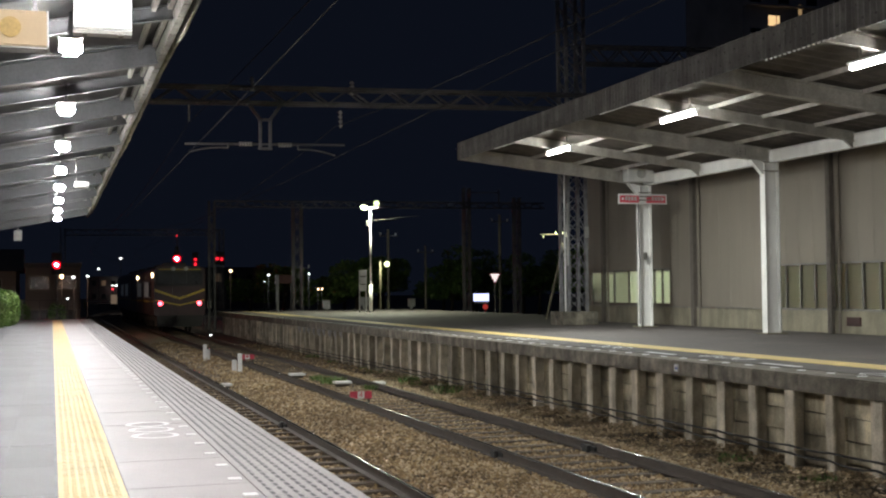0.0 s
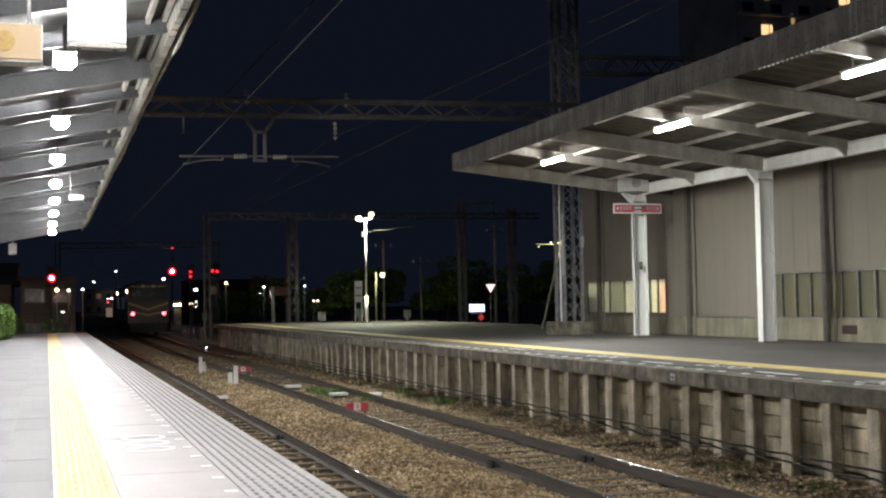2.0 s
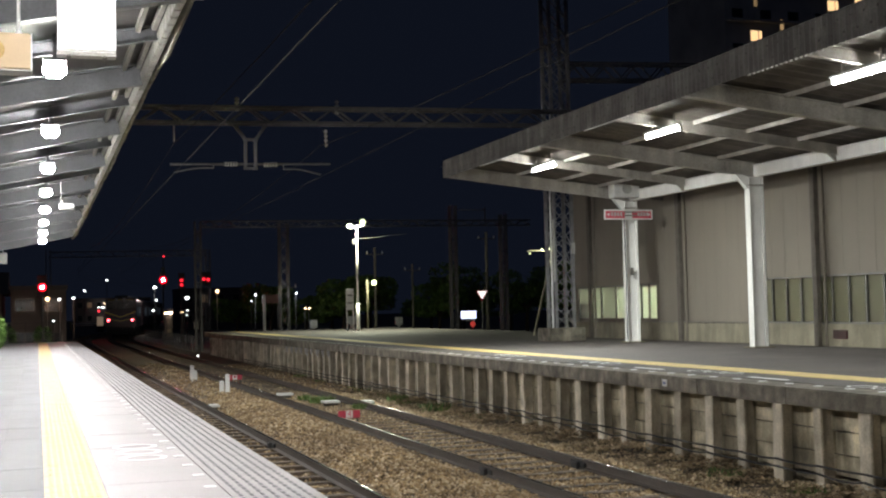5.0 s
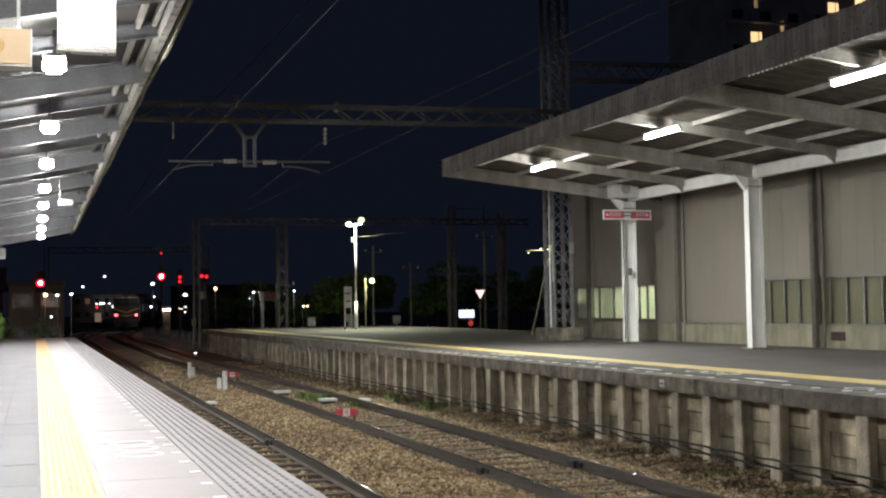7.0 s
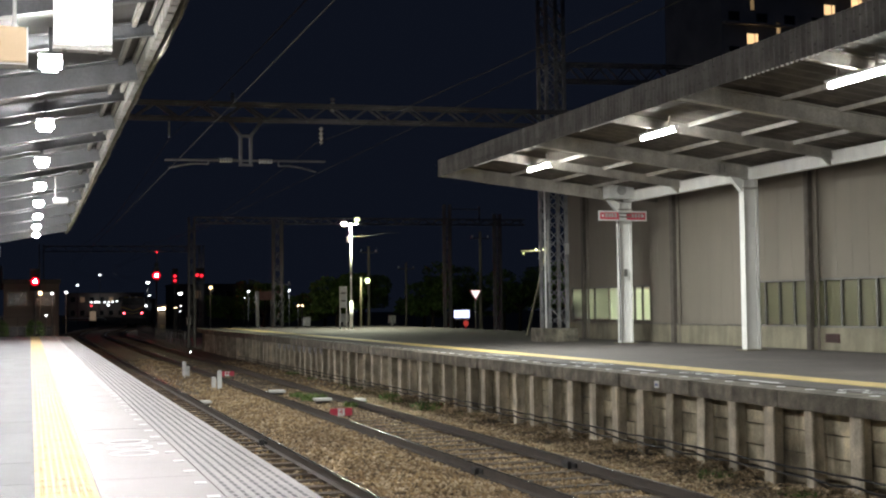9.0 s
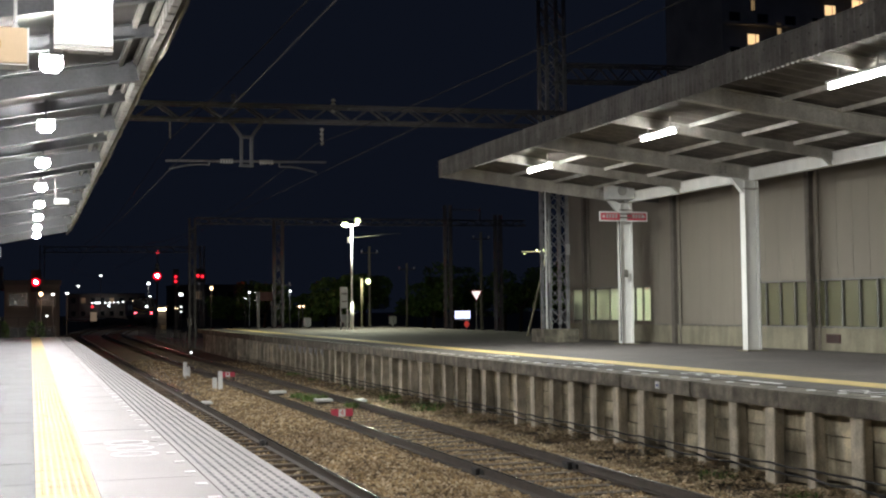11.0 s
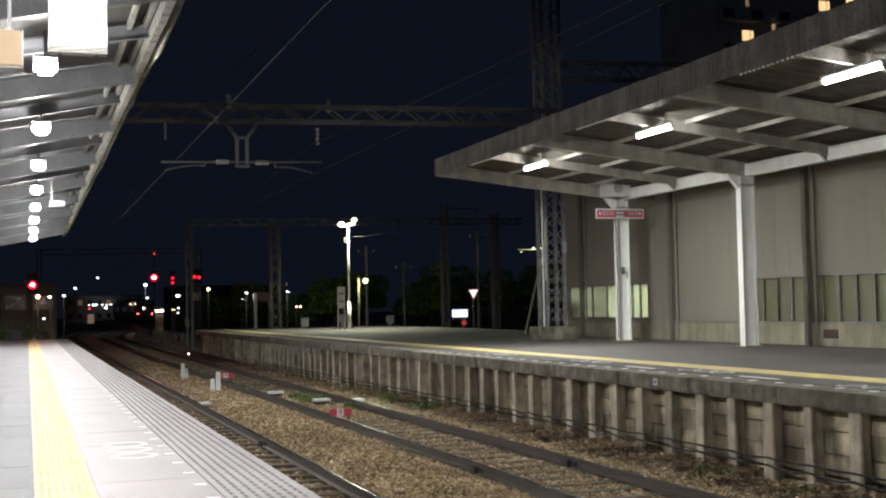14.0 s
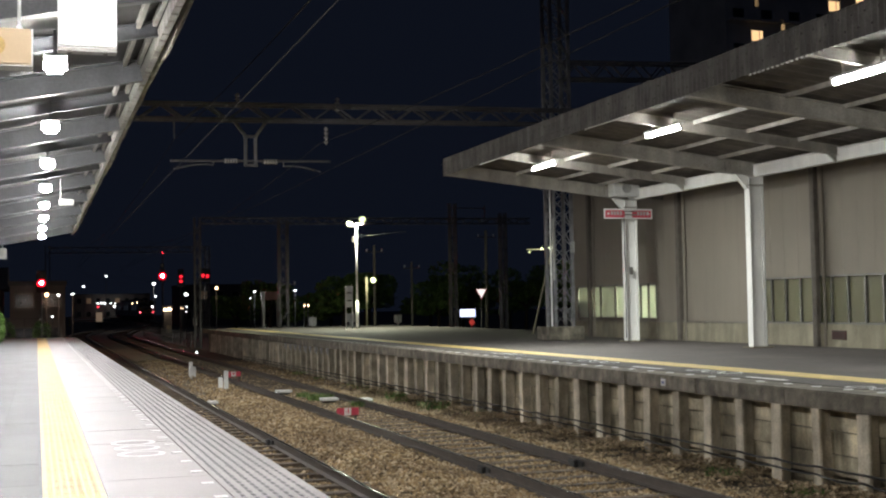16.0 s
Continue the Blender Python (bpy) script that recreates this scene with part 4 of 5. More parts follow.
part("lens", S().ball((0, 0, 0.24), 0.05), G_COLD, dw)


# ---- weeds ----
def weeds(name, label, spots, seed, material):
    rnd = random.Random(seed)
    s = S()
    for cx, cy, cz, r, n, h in spots:
        for _ in range(n):
            a, d = rnd.uniform(0, math.tau), r * rnd.random() ** 0.5
            x, y = cx + d * math.cos(a), cy + 1.8 * d * math.sin(a)
            b, w, hh = rnd.uniform(0, math.tau), rnd.uniform(0.008, 0.022), h * rnd.uniform(0.4, 1.2)
            tx, ty = x + 0.5 * hh * math.cos(b), y + 0.5 * hh * math.sin(b)
            sx, sy = -math.sin(b) * w, math.cos(b) * w
            s.add([(x - sx, y - sy, cz), (x + sx, y + sy, cz), ((x + tx) / 2 + sx, (y + ty) / 2 + sy, cz + hh * 0.7), ((x + tx) / 2 - sx, (y + ty) / 2 - sy, cz + hh * 0.7), (tx, ty, cz + hh)], [(0, 1, 2, 3), (3, 2, 4)])
    me = bpy.data.meshes.new(name)
    me.from_pydata(s.v, [], s.f)
    me.materials.append(material)
    return tagged(new(name, me), label, "weeds", kind="stuff")


rnd = random.Random(11)
spots = [(7.05, 31.4, -0.2, 0.32, 420, 0.2), (6.9, 32.6, -0.2, 0.22, 180, 0.16), (7.5, 29.0, -0.2, 0.22, 170, 0.15), (7.9, 30.5, -0.2, 0.3, 120, 0.12), (8.9, 27.5, -0.2, 0.35, 160, 0.2), (8.9, 30.5, -0.2, 0.3, 120, 0.22), (9.1, 15.0, -0.2, 0.22, 90, 0.12), (9.2, 13.2, -0.2, 0.2, 70, 0.1), (2.6, 15.9, -0.2, 0.16, 60, 0.1)]
spots += [(9.25 + rnd.uniform(-0.1, 0.2), rnd.uniform(24, 45), -0.28, 0.22, 40, rnd.uniform(0.08, 0.2)) for _ in range(16)]
spots += [(2.05 + rnd.uniform(-0.15, 0.25), rnd.uniform(12, 40), -0.22, 0.2, 40, 0.15) for _ in range(14)]
weeds("weeds", "green weeds growing between the rails and along the wall", spots, 5, M_WEED)
spots = [(9.2 + rnd.uniform(-0.3, 0.25), rnd.uniform(9, 30), -0.29, 0.3, 70, rnd.uniform(0.04, 0.10)) for _ in range(130)]
weeds("dry_weeds", "low dry weeds along the foot of the wall", spots, 6, M_LITTER)


# ---- hedge at the end of the bright platform ----
def leafy(name, boxes, n, size, material, parent, seed):
    """A crown of small leaves spread through the shell of rounded clumps."""
    rs = np.random.RandomState(seed)
    vs, fs = [], []
    for (cx, cy, cz, rx, ry, rz) in boxes:
        for _ in range(n):
            d = rs.normal(size=3)
            d /= np.linalg.norm(d)
            d = np.sign(d) * np.abs(d) ** 0.7
            r = rs.uniform(0.72, 1.05)
            c = np.array((cx + rx * d[0] * r, cy + ry * d[1] * r, cz + rz * d[2] * r))
            u = rs.normal(size=3)
            u /= np.linalg.norm(u)
            w = np.cross(u, rs.normal(size=3))
            w /= np.linalg.norm(w)
            s_ = size * rs.uniform(0.6, 1.4)
            k = len(vs)
            vs += [tuple(c - u * s_), tuple(c + w * s_ * 0.5), tuple(c + u * s_), tuple(c - w * s_ * 0.5)]
            fs.append((k, k + 1, k + 2, k + 3))
    me = bpy.data.meshes.new(name)
    me.from_pydata(vs, [], fs)
    me.materials.append(material)
    ob = new(name, me)
    ob.parent = parent
    return ob


for i, (x, y, w, h) in enumerate(((-1.86, 45.2, 0.5, 1.33), (-1.62, 46.8, 0.45, 1.3), (-1.54, 48.4, 0.42, 1.25), (-2.85, 45.4, 0.6, 1.35), (-3.9, 45.6, 0.6, 1.35))):
    hd = thing("hedge_bush", "clipped bright green bush at the platform end", "bush", (x, y, TOP), group="hedge at the platform end")
    part("stem", S().rod((0, 0, 0), (0.02, 0, 0.5), 0.03, 7, 0.02).rod((0.02, 0, 0.4), (0.2, 0.1, 0.9), 0.02, 6, 0.01).rod((0.02, 0, 0.4), (-0.18, -0.1, 0.9), 0.02, 6, 0.01), M_TWIG, hd)
    leafy("crown", [(0, 0, h * 0.5, w, 0.75, h * 0.5)], 2600, 0.045, M_LEAF, hd, 20 + i)
for i, (x, y) in enumerate(((0.25, 60.0), (-1.3, 59.6))):
    hd = thing("shrub", "dim green shrub beyond the platform end", "bush", (x, y, -0.42))
    part("stem", S().rod((0, 0, 0), (0, 0, 1.2), 0.04, 7, 0.02), M_TWIG, hd)
    leafy("crown", [(0, 0, 1.5, 0.4, 0.4, 0.75)], 900, 0.06, M_LEAF, hd, 40 + i)


# ---- overhead line ----
def truss(s, a, b, depth, bays, r=0.035, r2=0.022):
    a, b = Vector(a), Vector(b)
    up = Vector((0, 0, depth))
    off = Vector((0, depth * 0.45, 0))
    for o in (-off, off):
        s.bar(a + o, b + o, r * 2).bar(a + o + up, b + o + up, r * 2)
        for k in range(bays):
            p, q = a.lerp(b, k / bays) + o, a.lerp(b, (k + 1) / bays) + o
            if k % 2:
                s.bar(p + up, q, r2 * 2)
            else:
                s.bar(p, q + up, r2 * 2)
    for k in range(0, bays + 1, 2):
        p = a.lerp(b, k / bays)
        s.bar(p - off, p + off, r2 * 2).bar(p - off + up, p + off + up, r2 * 2)
    return s


def lattice_mast(s, at, w, h, step=0.7, leg=0.045):
    x, y, z = at
    for sx in (-1, 1):
        for sy in (-1, 1):
            s.bar((x + sx * w / 2, y + sy * w / 2, z), (x + sx * w / 2, y + sy * w / 2, z + h), leg * 2)
    k = 0
    zz = z + 0.1
    while zz + step < z + h:
        for sy in (-1, 1):
            s.bar((x - w / 2, y + sy * w / 2, zz), (x + w / 2, y + sy * w / 2, zz + step), 0.05, 0.02)
            s.bar((x + w / 2, y + sy * w / 2, zz), (x - w / 2, y + sy * w / 2, zz + step), 0.05, 0.02)
        for sx in (-1, 1):
            s.bar((x + sx * w / 2, y - w / 2, zz), (x + sx * w / 2, y + w / 2, zz + step), 0.05, 0.02)
        zz += step
    return s


def insulator(s, a, b, r=0.06, n=5):
    a, b = Vector(a), Vector(b)
    s.rod(a, b, r * 0.35, 8)
    for k in range(n):
        p = a.lerp(b, (k + 0.5) / n)
        d = (b - a).normalized() * 0.018
        s.rod(p - d, p + d, r, 10, r * 0.7)
    return s


gan = thing("overhead_gantry", "dark lattice gantry carrying the overhead wires", "gantry")
part("truss", truss(S(), (-5.2, 30.2, 6.78), (18.5, 30.0, 7.2), 0.38, 44), M_GALV, gan)
part("mast", lattice_mast(S(), (-5.4, 30.2, TOP), 0.4, 6.2), M_GALV, gan)
part("wall_bracket", S().bar((18.5, 30.0, 7.3), (18.29, 30.0, 6.6), 0.1).box(18.1, 18.28, 29.7, 30.3, 6.9, 7.7), M_GALV, gan)
yo = S().bar((4.65, 30.1, 6.95), (4.95, 30.1, 6.55), 0.07).bar((5.5, 30.1, 6.97), (5.2, 30.1, 6.55), 0.07).bar((4.95, 30.1, 6.58), (4.95, 30.1, 5.8), 0.07).bar((5.2, 30.1, 6.58), (5.2, 30.1, 5.8), 0.07).bar((4.9, 30.1, 6.55), (5.25, 30.1, 6.55), 0.06).bar((4.9, 30.1, 5.83), (5.25, 30.1, 5.83), 0.06)
part("yoke", yo, M_GALV, gan, "pale drop frame between the tracks")
part("cross_tube", S().rod((3.1, 30.1, 5.9), (7.1, 30.1, 5.97), 0.028, 8), M_GALV, gan)
for x0, x1 in ((4.42, 4.75), (5.4, 5.75)):
    part("insulator", insulator(S(), (x0, 30.1, 5.925), (x1, 30.1, 5.935), 0.065), M_BEAM, gan, "pale ribbed insulator")
for sx, xc in ((1, 3.2), (-1, 6.85)):
    pts = [(xc + sx * u * 0.95, 30.1, 5.70 + 0.13 * math.sin(u * math.pi * 0.62)) for u in [i / 8 for i in range(9)]]
    part("steady_arm", S().chain(pts, 0.022, 6).rod((pts[-1][0], 30.1, pts[-1][2]), (pts[-1][0], 30.1, 5.93), 0.02), M_GALV, gan, "curved steady arm")
for x in (4.75, 7.3):
    part("top_insulator", insulator(S(), (x, 30.1, 7.25), (x, 30.1, 7.62), 0.07, 4), M_BEAM, gan)
part("hanging_insulator", insulator(S(), (7.0, 30.1, 6.85), (7.0, 30.1, 6.4), 0.06, 4), M_BEAM, gan)
part("hanger_rod", S().rod((3.2, 30.1, 6.85), (3.2, 30.1, 6.45), 0.02), M_BEAM, gan)


def hung(x, z, sag, spans, r):
    pts = []
    for (y0, y1) in spans:
        for k in range(12):
            u = k / 12
            y = y0 + (y1 - y0) * u
            pts.append((x + swing(y), y, z - sag * 4 * u * (1 - u) + climb(y)))
    return S().chain(pts, r, 5)


SPANS = ((-20, 30.1), (30.1, 78), (78, 118), (118, 160), (160, 205))
wires = []
for name, x, z, sag, r, label in (("contact_wire", 3.22, 5.70, 0.0, 0.008, "contact wire over the track"), ("contact_wire", 6.86, 5.645, 0.0, 0.008, "contact wire over the track"), ("messenger_wire", 3.20, 6.42, 0.45, 0.009, "messenger wire sagging over the track"), ("messenger_wire", 6.84, 6.42, 0.62, 0.009, "messenger wire sagging over the track")):
    ob = part(name, hung(x, z, sag, SPANS, r), M_WIRE)
    tagged(ob, label + " in the night sky", "wire")
tower = thing("lattice_tower", "tall galvanised lattice tower on a concrete block", "tower")
part("tower_frame", lattice_mast(S(), (16.05, 36.05, 1.5), 0.62, 15.5, 0.62, 0.05), M_TOWER, tower)
part("footing", S().box(15.45, 16.65, 35.5, 36.6, TOP, 1.53), M_COPING, tower, "stained concrete footing", bevel=0.02)
part("cross_arm", truss(S(), (16.3, 36.2, 9.6), (25.0, 36.2, 9.9), 0.55, 16), M_GALV, tower)
part("panel_box", S().box(16.3, 16.42, 35.64, 35.74, 3.9, 4.25), M_BOXGREY, tower)
part("edge_plate", S().box(15.66, 15.72, 35.66, 35.7, 3.0, 5.0), M_BOXGREY, tower)
part("cable_run", S().rod((15.62, 35.74, 1.54), (15.62, 35.74, 6.2), 0.03), M_WHITE, tower, "pale cable conduit")

lean = thing("leaning_pole", "leaning pole with small lamps behind the platform", "pole", (18.4, 44.0, TOP))
part("pole", S().rod((0, 0, 0), (0.95, 0, 3.6), 0.05, 8, 0.04), M_PLINTH, lean)
for x, z, r in ((0.42, 3.36, 0.035), (0.6, 3.36, 0.05), (0.72, 3.36, 0.03), (-0.1, 3.2, 0.025)):
    part("lamp", S().ball((x, -0.05, z), r), G_GREEN, lean)
part("cross_piece", S().bar((-0.2, 0, 3.3), (1.0, 0, 3.32), 0.04), M_PLINTH, lean)

g2 = thing("overhead_gantry", "far dark gantry across the tracks", "gantry")
part("truss", truss(S(), (9.9, 78, 7.72), (32.5, 78, 7.86), 0.36, 40), M_GALV, g2)
for x, h in ((15.2, 8.0), (30.5, 8.6), (26.85, 9.2)):
    part("mast", lattice_mast(S(), (x, 78, -0.42), 0.55 if x < 16 else 0.4, h + 0.42, 0.8), M_GALV, g2)
part("left_mast", lattice_mast(S(), (9.7, 78, -0.42), 0.35, 8.5, 0.8), M_GALV, g2)
part("crossbar", S().bar((26.85, 78, 8.9), (29.2, 78, 8.9), 0.06).bar((29.2, 78, 8.0), (29.2, 78, 9.1), 0.08), M_GALV, g2)
g3 = thing("overhead_gantry", "far gantry over the curve of the tracks", "gantry")
part("truss", truss(S(), (1.0, 118, 7.7), (15.6, 118, 7.8), 0.5, 24), M_GALV, g3)
for x in (1.0, 15.6):
    part("mast", lattice_mast(S(), (x, 118, -0.42), 0.4, 8.8, 0.9), M_GALV, g3)

# ---- lamp mast and notice board on the dark platform ----
mast = thing("platform_lamp", "tall pale lamp post with two glowing heads", "street lamp", (16.5, 64.0, TOP))
part("pole", S().rod((0, 0, 0), (0, 0, 1.5), 0.1, 12).rod((0, 0, 1.5), (0, 0, 5.75), 0.06, 12, 0.045), M_STEEL, mast, smooth=True)
part("arm", S().rod((-0.38, 0, 5.55), (0.36, 0, 5.72), 0.03), M_STEEL, mast)
for x, z in ((-0.38, 5.68), (0.35, 5.92)):
    hd = part("head", S().rod((x, 0, z + 0.12), (x, 0, z + 0.17), 0.2, 12, 0.08), M_STEEL, mast)
    part("bulb", S().ball((x, 0, z), 0.165, 14, 0.75), G_GREEN, hd, "glowing greenish glass")
part("bracket_arm", S().chain([(0.05, 0, 5.0), (0.8, 0, 5.05), (1.9, 0, 5.2), (2.8, 0, 5.25)], 0.012), M_WIRE, mast)
part("box", S().box(-0.22, -0.1, -0.08, 0.08, 4.7, 5.0), M_FRAME, mast)
bd = thing("notice_board", "white station notice board on two legs", "notice board", (15.98, 63.7, TOP))
part("board", S().box(-0.21, 0.21, -0.04, 0.04, 1.15, 2.3), M_WHITE, bd, bevel=0.01)
for x in (-0.18, 0.18):
    part("leg", S().box(x - 0.03, x + 0.03, -0.03, 0.03, 0, 1.15), M_WHITE, bd)
for j in range(2):
    part("lettering_bar", S().box(-0.13, 0.13, -0.044, -0.04, 1.9 - 0.42 * j, 1.98 - 0.42 * j), M_FRAME, bd)
l2 = thing("yellow_pole_lamp", "dim yellow striped pole with a lamp", "lamp", (21.3, 80.0, -0.42))
part("pole", S().rod((0, 0, 0), (0, 0, 3.0), 0.05, 8).box(-0.07, 0.07, -0.05, 0.05, 3.0, 4.7), mat("faded_yellow_pole", (0.45, 0.40, 0.24), 0.6), l2)
part("arm", S().rod((0, 0, 4.5), (0.45, 0, 4.5), 0.02), M_FRAME, l2)
part("bulb", S().ball((0.47, 0, 4.5), 0.19), G_GREEN, l2)

tri = thing("triangle_sign", "white inverted triangle road sign with a red rim", "road sign", (29.6, 80.0, -0.42))
part("post", S().rod((0, 0.03, 0), (0, 0.03, 3.8), 0.04), M_FRAME, tri)
part("plate", S().add([(-0.47, -0.02, 3.84), (0.47, -0.02, 3.84), (0, -0.02, 3.06), (-0.47, 0.0, 3.84), (0.47, 0.0, 3.84), (0, 0.0, 3.06)], [(0, 1, 2), (5, 4, 3), (0, 3, 4, 1), (1, 4, 5, 2), (2, 5, 3, 0)]), M_RED, tri)
part("face", S().add([(-0.36, -0.03, 3.79), (0.36, -0.03, 3.79), (0, -0.03, 3.18), (-0.36, -0.022, 3.79), (0.36, -0.022, 3.79), (0, -0.022, 3.18)], [(0, 1, 2), (5, 4, 3), (0, 3, 4, 1), (1, 4, 5, 2), (2, 5, 3, 0)]), glow("lit_triangle", (1.0, 0.86, 0.82), 0.95), tri)
scr = thing("lit_sign", "blue-white glowing sign panel on a red stand", "sign", (28.55, 80.0, -0.42))
part("panel", S().box(-0.6, 0.6, -0.04, 0.04, 1.85, 2.45), M_DARK, scr)
part("face", S().box(-0.57, 0.57, -0.05, -0.04, 1.88, 2.42), glow("blue_white_panel", (0.62, 0.68, 1.0), 1.5), scr)
part("stand", S().rod((0.3, 0, 0), (0.3, 0, 1.85), 0.06), M_RED, scr)
part("bar", S().box(-0.5, 0.5, -0.05, -0.03, 1.74, 1.80), M_WHITE, scr)
part("red_plate", S().rod((0.3, -0.06, 1.5), (0.3, -0.04, 1.5), 0.2, 12), glow("red_plate", (1.0, 0.1, 0.08), 0.25), scr)

# ---- far lamps, signals and town ----
def pole_lamp(x, y, z, r, material, label, flat=1.0):
    """A far street lamp on a thin pole."""
    base = -0.42
    lp = thing("street_lamp", label, "street lamp", (x, y, base))
    part("pole", S().rod((0, 0.1, 0), (0, 0.1, z - base), 0.035, 6), M_CABLE, lp)
    part("bulb", S().ball((0, -0.05, z - base), r * 0.62, 10, flat), material, lp)
    return lp


COLD_LAMPS = ((7.13, 200, 6.2, 0.32), (7.37, 140, 6.15, 0.22), (12.9, 112, 3.66, 0.32), (10.01, 110, 3.49, 0.17), (9.72, 110, 2.59, 0.2), (12.71, 110, 2.55, 0.14), (12.7, 110.2, 2.1, 0.14), (12.1, 135, 5.17, 0.32), (14.51, 85, 3.45, 0.15), (17.41, 85, 3.51, 0.13), (1.24, 75, 3.24, 0.16), (2.04, 75, 3.3, 0.15), (0.92, 75.5, 1.98, 0.12), (15.9, 95, 3.1, 0.08))
for x, y, z, r in COLD_LAMPS:
    pole_lamp(x, y, z, r, G_COLD, "far white street lamp glowing in the dark", 0.7)
for x, y, z, r in ((12.57, 90, 3.83, 0.2), (0.57, 74, 3.26, 0.19), (9.95, 90, 2.38, 0.07), (10.15, 90.3, 2.37, 0.07), (18.05, 85, 2.43, 0.12), (18.4, 85.3, 2.43, 0.12), (24.0, 330, 1.75, 0.34)):
    pole_lamp(x, y, z, r, G_WARM, "far warm street lamp glowing in the dark")


def signal(x, y, zs, r, material, label, extra=()):
    sgn = thing("railway_signal", label, "railway signal", (x, y, -0.42))
    zt = max(zs) + 0.42
    part("mast", S().rod((0, 0.12, 0), (0, 0.12, zt + 0.3), 0.06, 8), M_GALV, sgn)
    part("backboard", S().box(-0.28, 0.28, 0.0, 0.06, min(zs) + 0.42 - 0.55, zt + 0.7), M_CABLE, sgn, bevel=0.02)
    for z in zs:
        l = part("lens", S().rod((0, -0.06, z + 0.42), (0, -0.01, z + 0.42), r * 0.62, 14), material, sgn, "glowing red lens")
        # The wider disc draws the lens glare as emission.
        part("lens_halo", S().rod((0, -0.03, z + 0.42), (0, -0.005, z + 0.42), r * 1.45, 18), G_HALO, l, "red disc standing in for glare round the lens")
        part("hood", S().rod((0, -0.2, z + 0.42 + r * 1.5), (0, 0.0, z + 0.42 + r * 1.5), 0.03, 6), M_CABLE, l)
    for z in extra:
        part("dark_lens", S().rod((0, -0.05, z + 0.42), (0, -0.01, z + 0.42), r * 0.8, 12), M_GLASS, sgn)


signal(0.28, 72, (3.9,), 0.17, G_SIGNAL, "red railway signal beyond the bright platform")
signal(11.09, 115, (5.42,), 0.27, G_SIGNAL, "bright red railway signal beside the curve", (5.95, 6.4))
signal(12.78, 115, (5.35, 4.93), 0.12, G_REDS, "small double red signal beside the curve")
signal(14.81, 115, (5.44,), 0.13, G_REDS, "small red signal beside the curve")
signal(15.23, 115, (5.39,), 0.13, G_REDS, "small red signal beside the curve")
bc = thing("radio_mast", "tall thin mast with a small red beacon", "mast", (11.9, 123, -0.42))
part("mast", S().rod((0, 0, 0), (0, 0, 8.3), 0.06, 6), M_GALV, bc)
part("beacon", S().ball((0, 0, 8.4), 0.11), G_REDS, bc)


def house(name, x0, x1, y0, y1, h, material, label, storeys=2, lit=(), flat=True, wmat=None, base=-0.42):
    """A far building with storeys, windows and a roof line."""
    cx = (x0 + x1) / 2
    hs_ = thing(name, label, "building", (cx, y0, base))
    w, d = x1 - x0, y1 - y0
    part("wall", S().box(-w / 2, w / 2, 0, d, 0, h), material, hs_)
    if flat:
        part("roof", S().box(-w / 2 - 0.1, w / 2 + 0.1, -0.1, d + 0.1, h, h + 0.3), M_FARDARK, hs_)
    else:
        part("roof", S().add([(-w / 2 - 0.4, -0.4, h), (w / 2 + 0.4, -0.4, h), (w / 2 + 0.4, d + 0.4, h), (-w / 2 - 0.4, d + 0.4, h), (-w / 2 - 0.4, d / 2, h + 1.6), (w / 2 + 0.4, d / 2, h + 1.6)], [(0, 1, 5, 4), (2, 3, 4, 5), (0, 4, 3), (1, 2, 5), (3, 2, 1, 0)]), M_FARDARK, hs_)
    n = max(2, int(w / 2.4))
    sh = h / storeys
    for j in range(storeys):
        for i in range(n):
            x = -w / 2 + (i + 0.5) * w / n
            z = j * sh + sh * 0.35
            wn = part("window", S().box(x - 0.62, x + 0.62, -0.05, 0.0, z, z + sh * 0.42), M_FRAME, hs_)
            mt = wmat if (j, i) in lit else M_GLASS
            part("pane", S().box(x - 0.55, x + 0.55, -0.07, -0.05, z + 0.07, z + sh * 0.42 - 0.07), mt, wn)
    return hs_


G_DIM = glow("dim_room_window", (1.0, 0.66, 0.4), 0.05)
house("house", -14, -2.2, 84, 94, 4.2, M_FAR, "dim two storey house beyond the platform end", 2, ((0, 3),), False, G_DIM)
house("house", -1.6, 1.8, 83, 92, 4.4, M_FAR, "dim pale house with a flat roof by the signal", 2, (), True)


def tree(x, y, h, r, seed):
    rnd = random.Random(seed)
    tr = thing("tree", "dark leafy tree in the night beyond the platform", "tree", (x, y, -0.42), group="trees beyond the platform")
    tk = S().rod((0, 0, 0), (0.1, 0, h * 0.45), 0.2, 9, 0.12)
    clumps = []
    for k in range(7):
        a = k * 2.4 + rnd.uniform(-0.4, 0.4)
        e = (r * 0.6 * math.cos(a), r * 0.6 * math.sin(a), h * rnd.uniform(0.5, 0.88))
        tk.rod((0.1, 0, h * 0.4), e, 0.08, 6, 0.03)
        clumps.append((*e, r * rnd.uniform(0.35, 0.6), r * rnd.uniform(0.35, 0.6), h * rnd.uniform(0.1, 0.17)))
    part("trunk", tk, M_TWIG, tr)
    leafy("crown", clumps, 420, 0.16, M_LEAF, tr, seed)


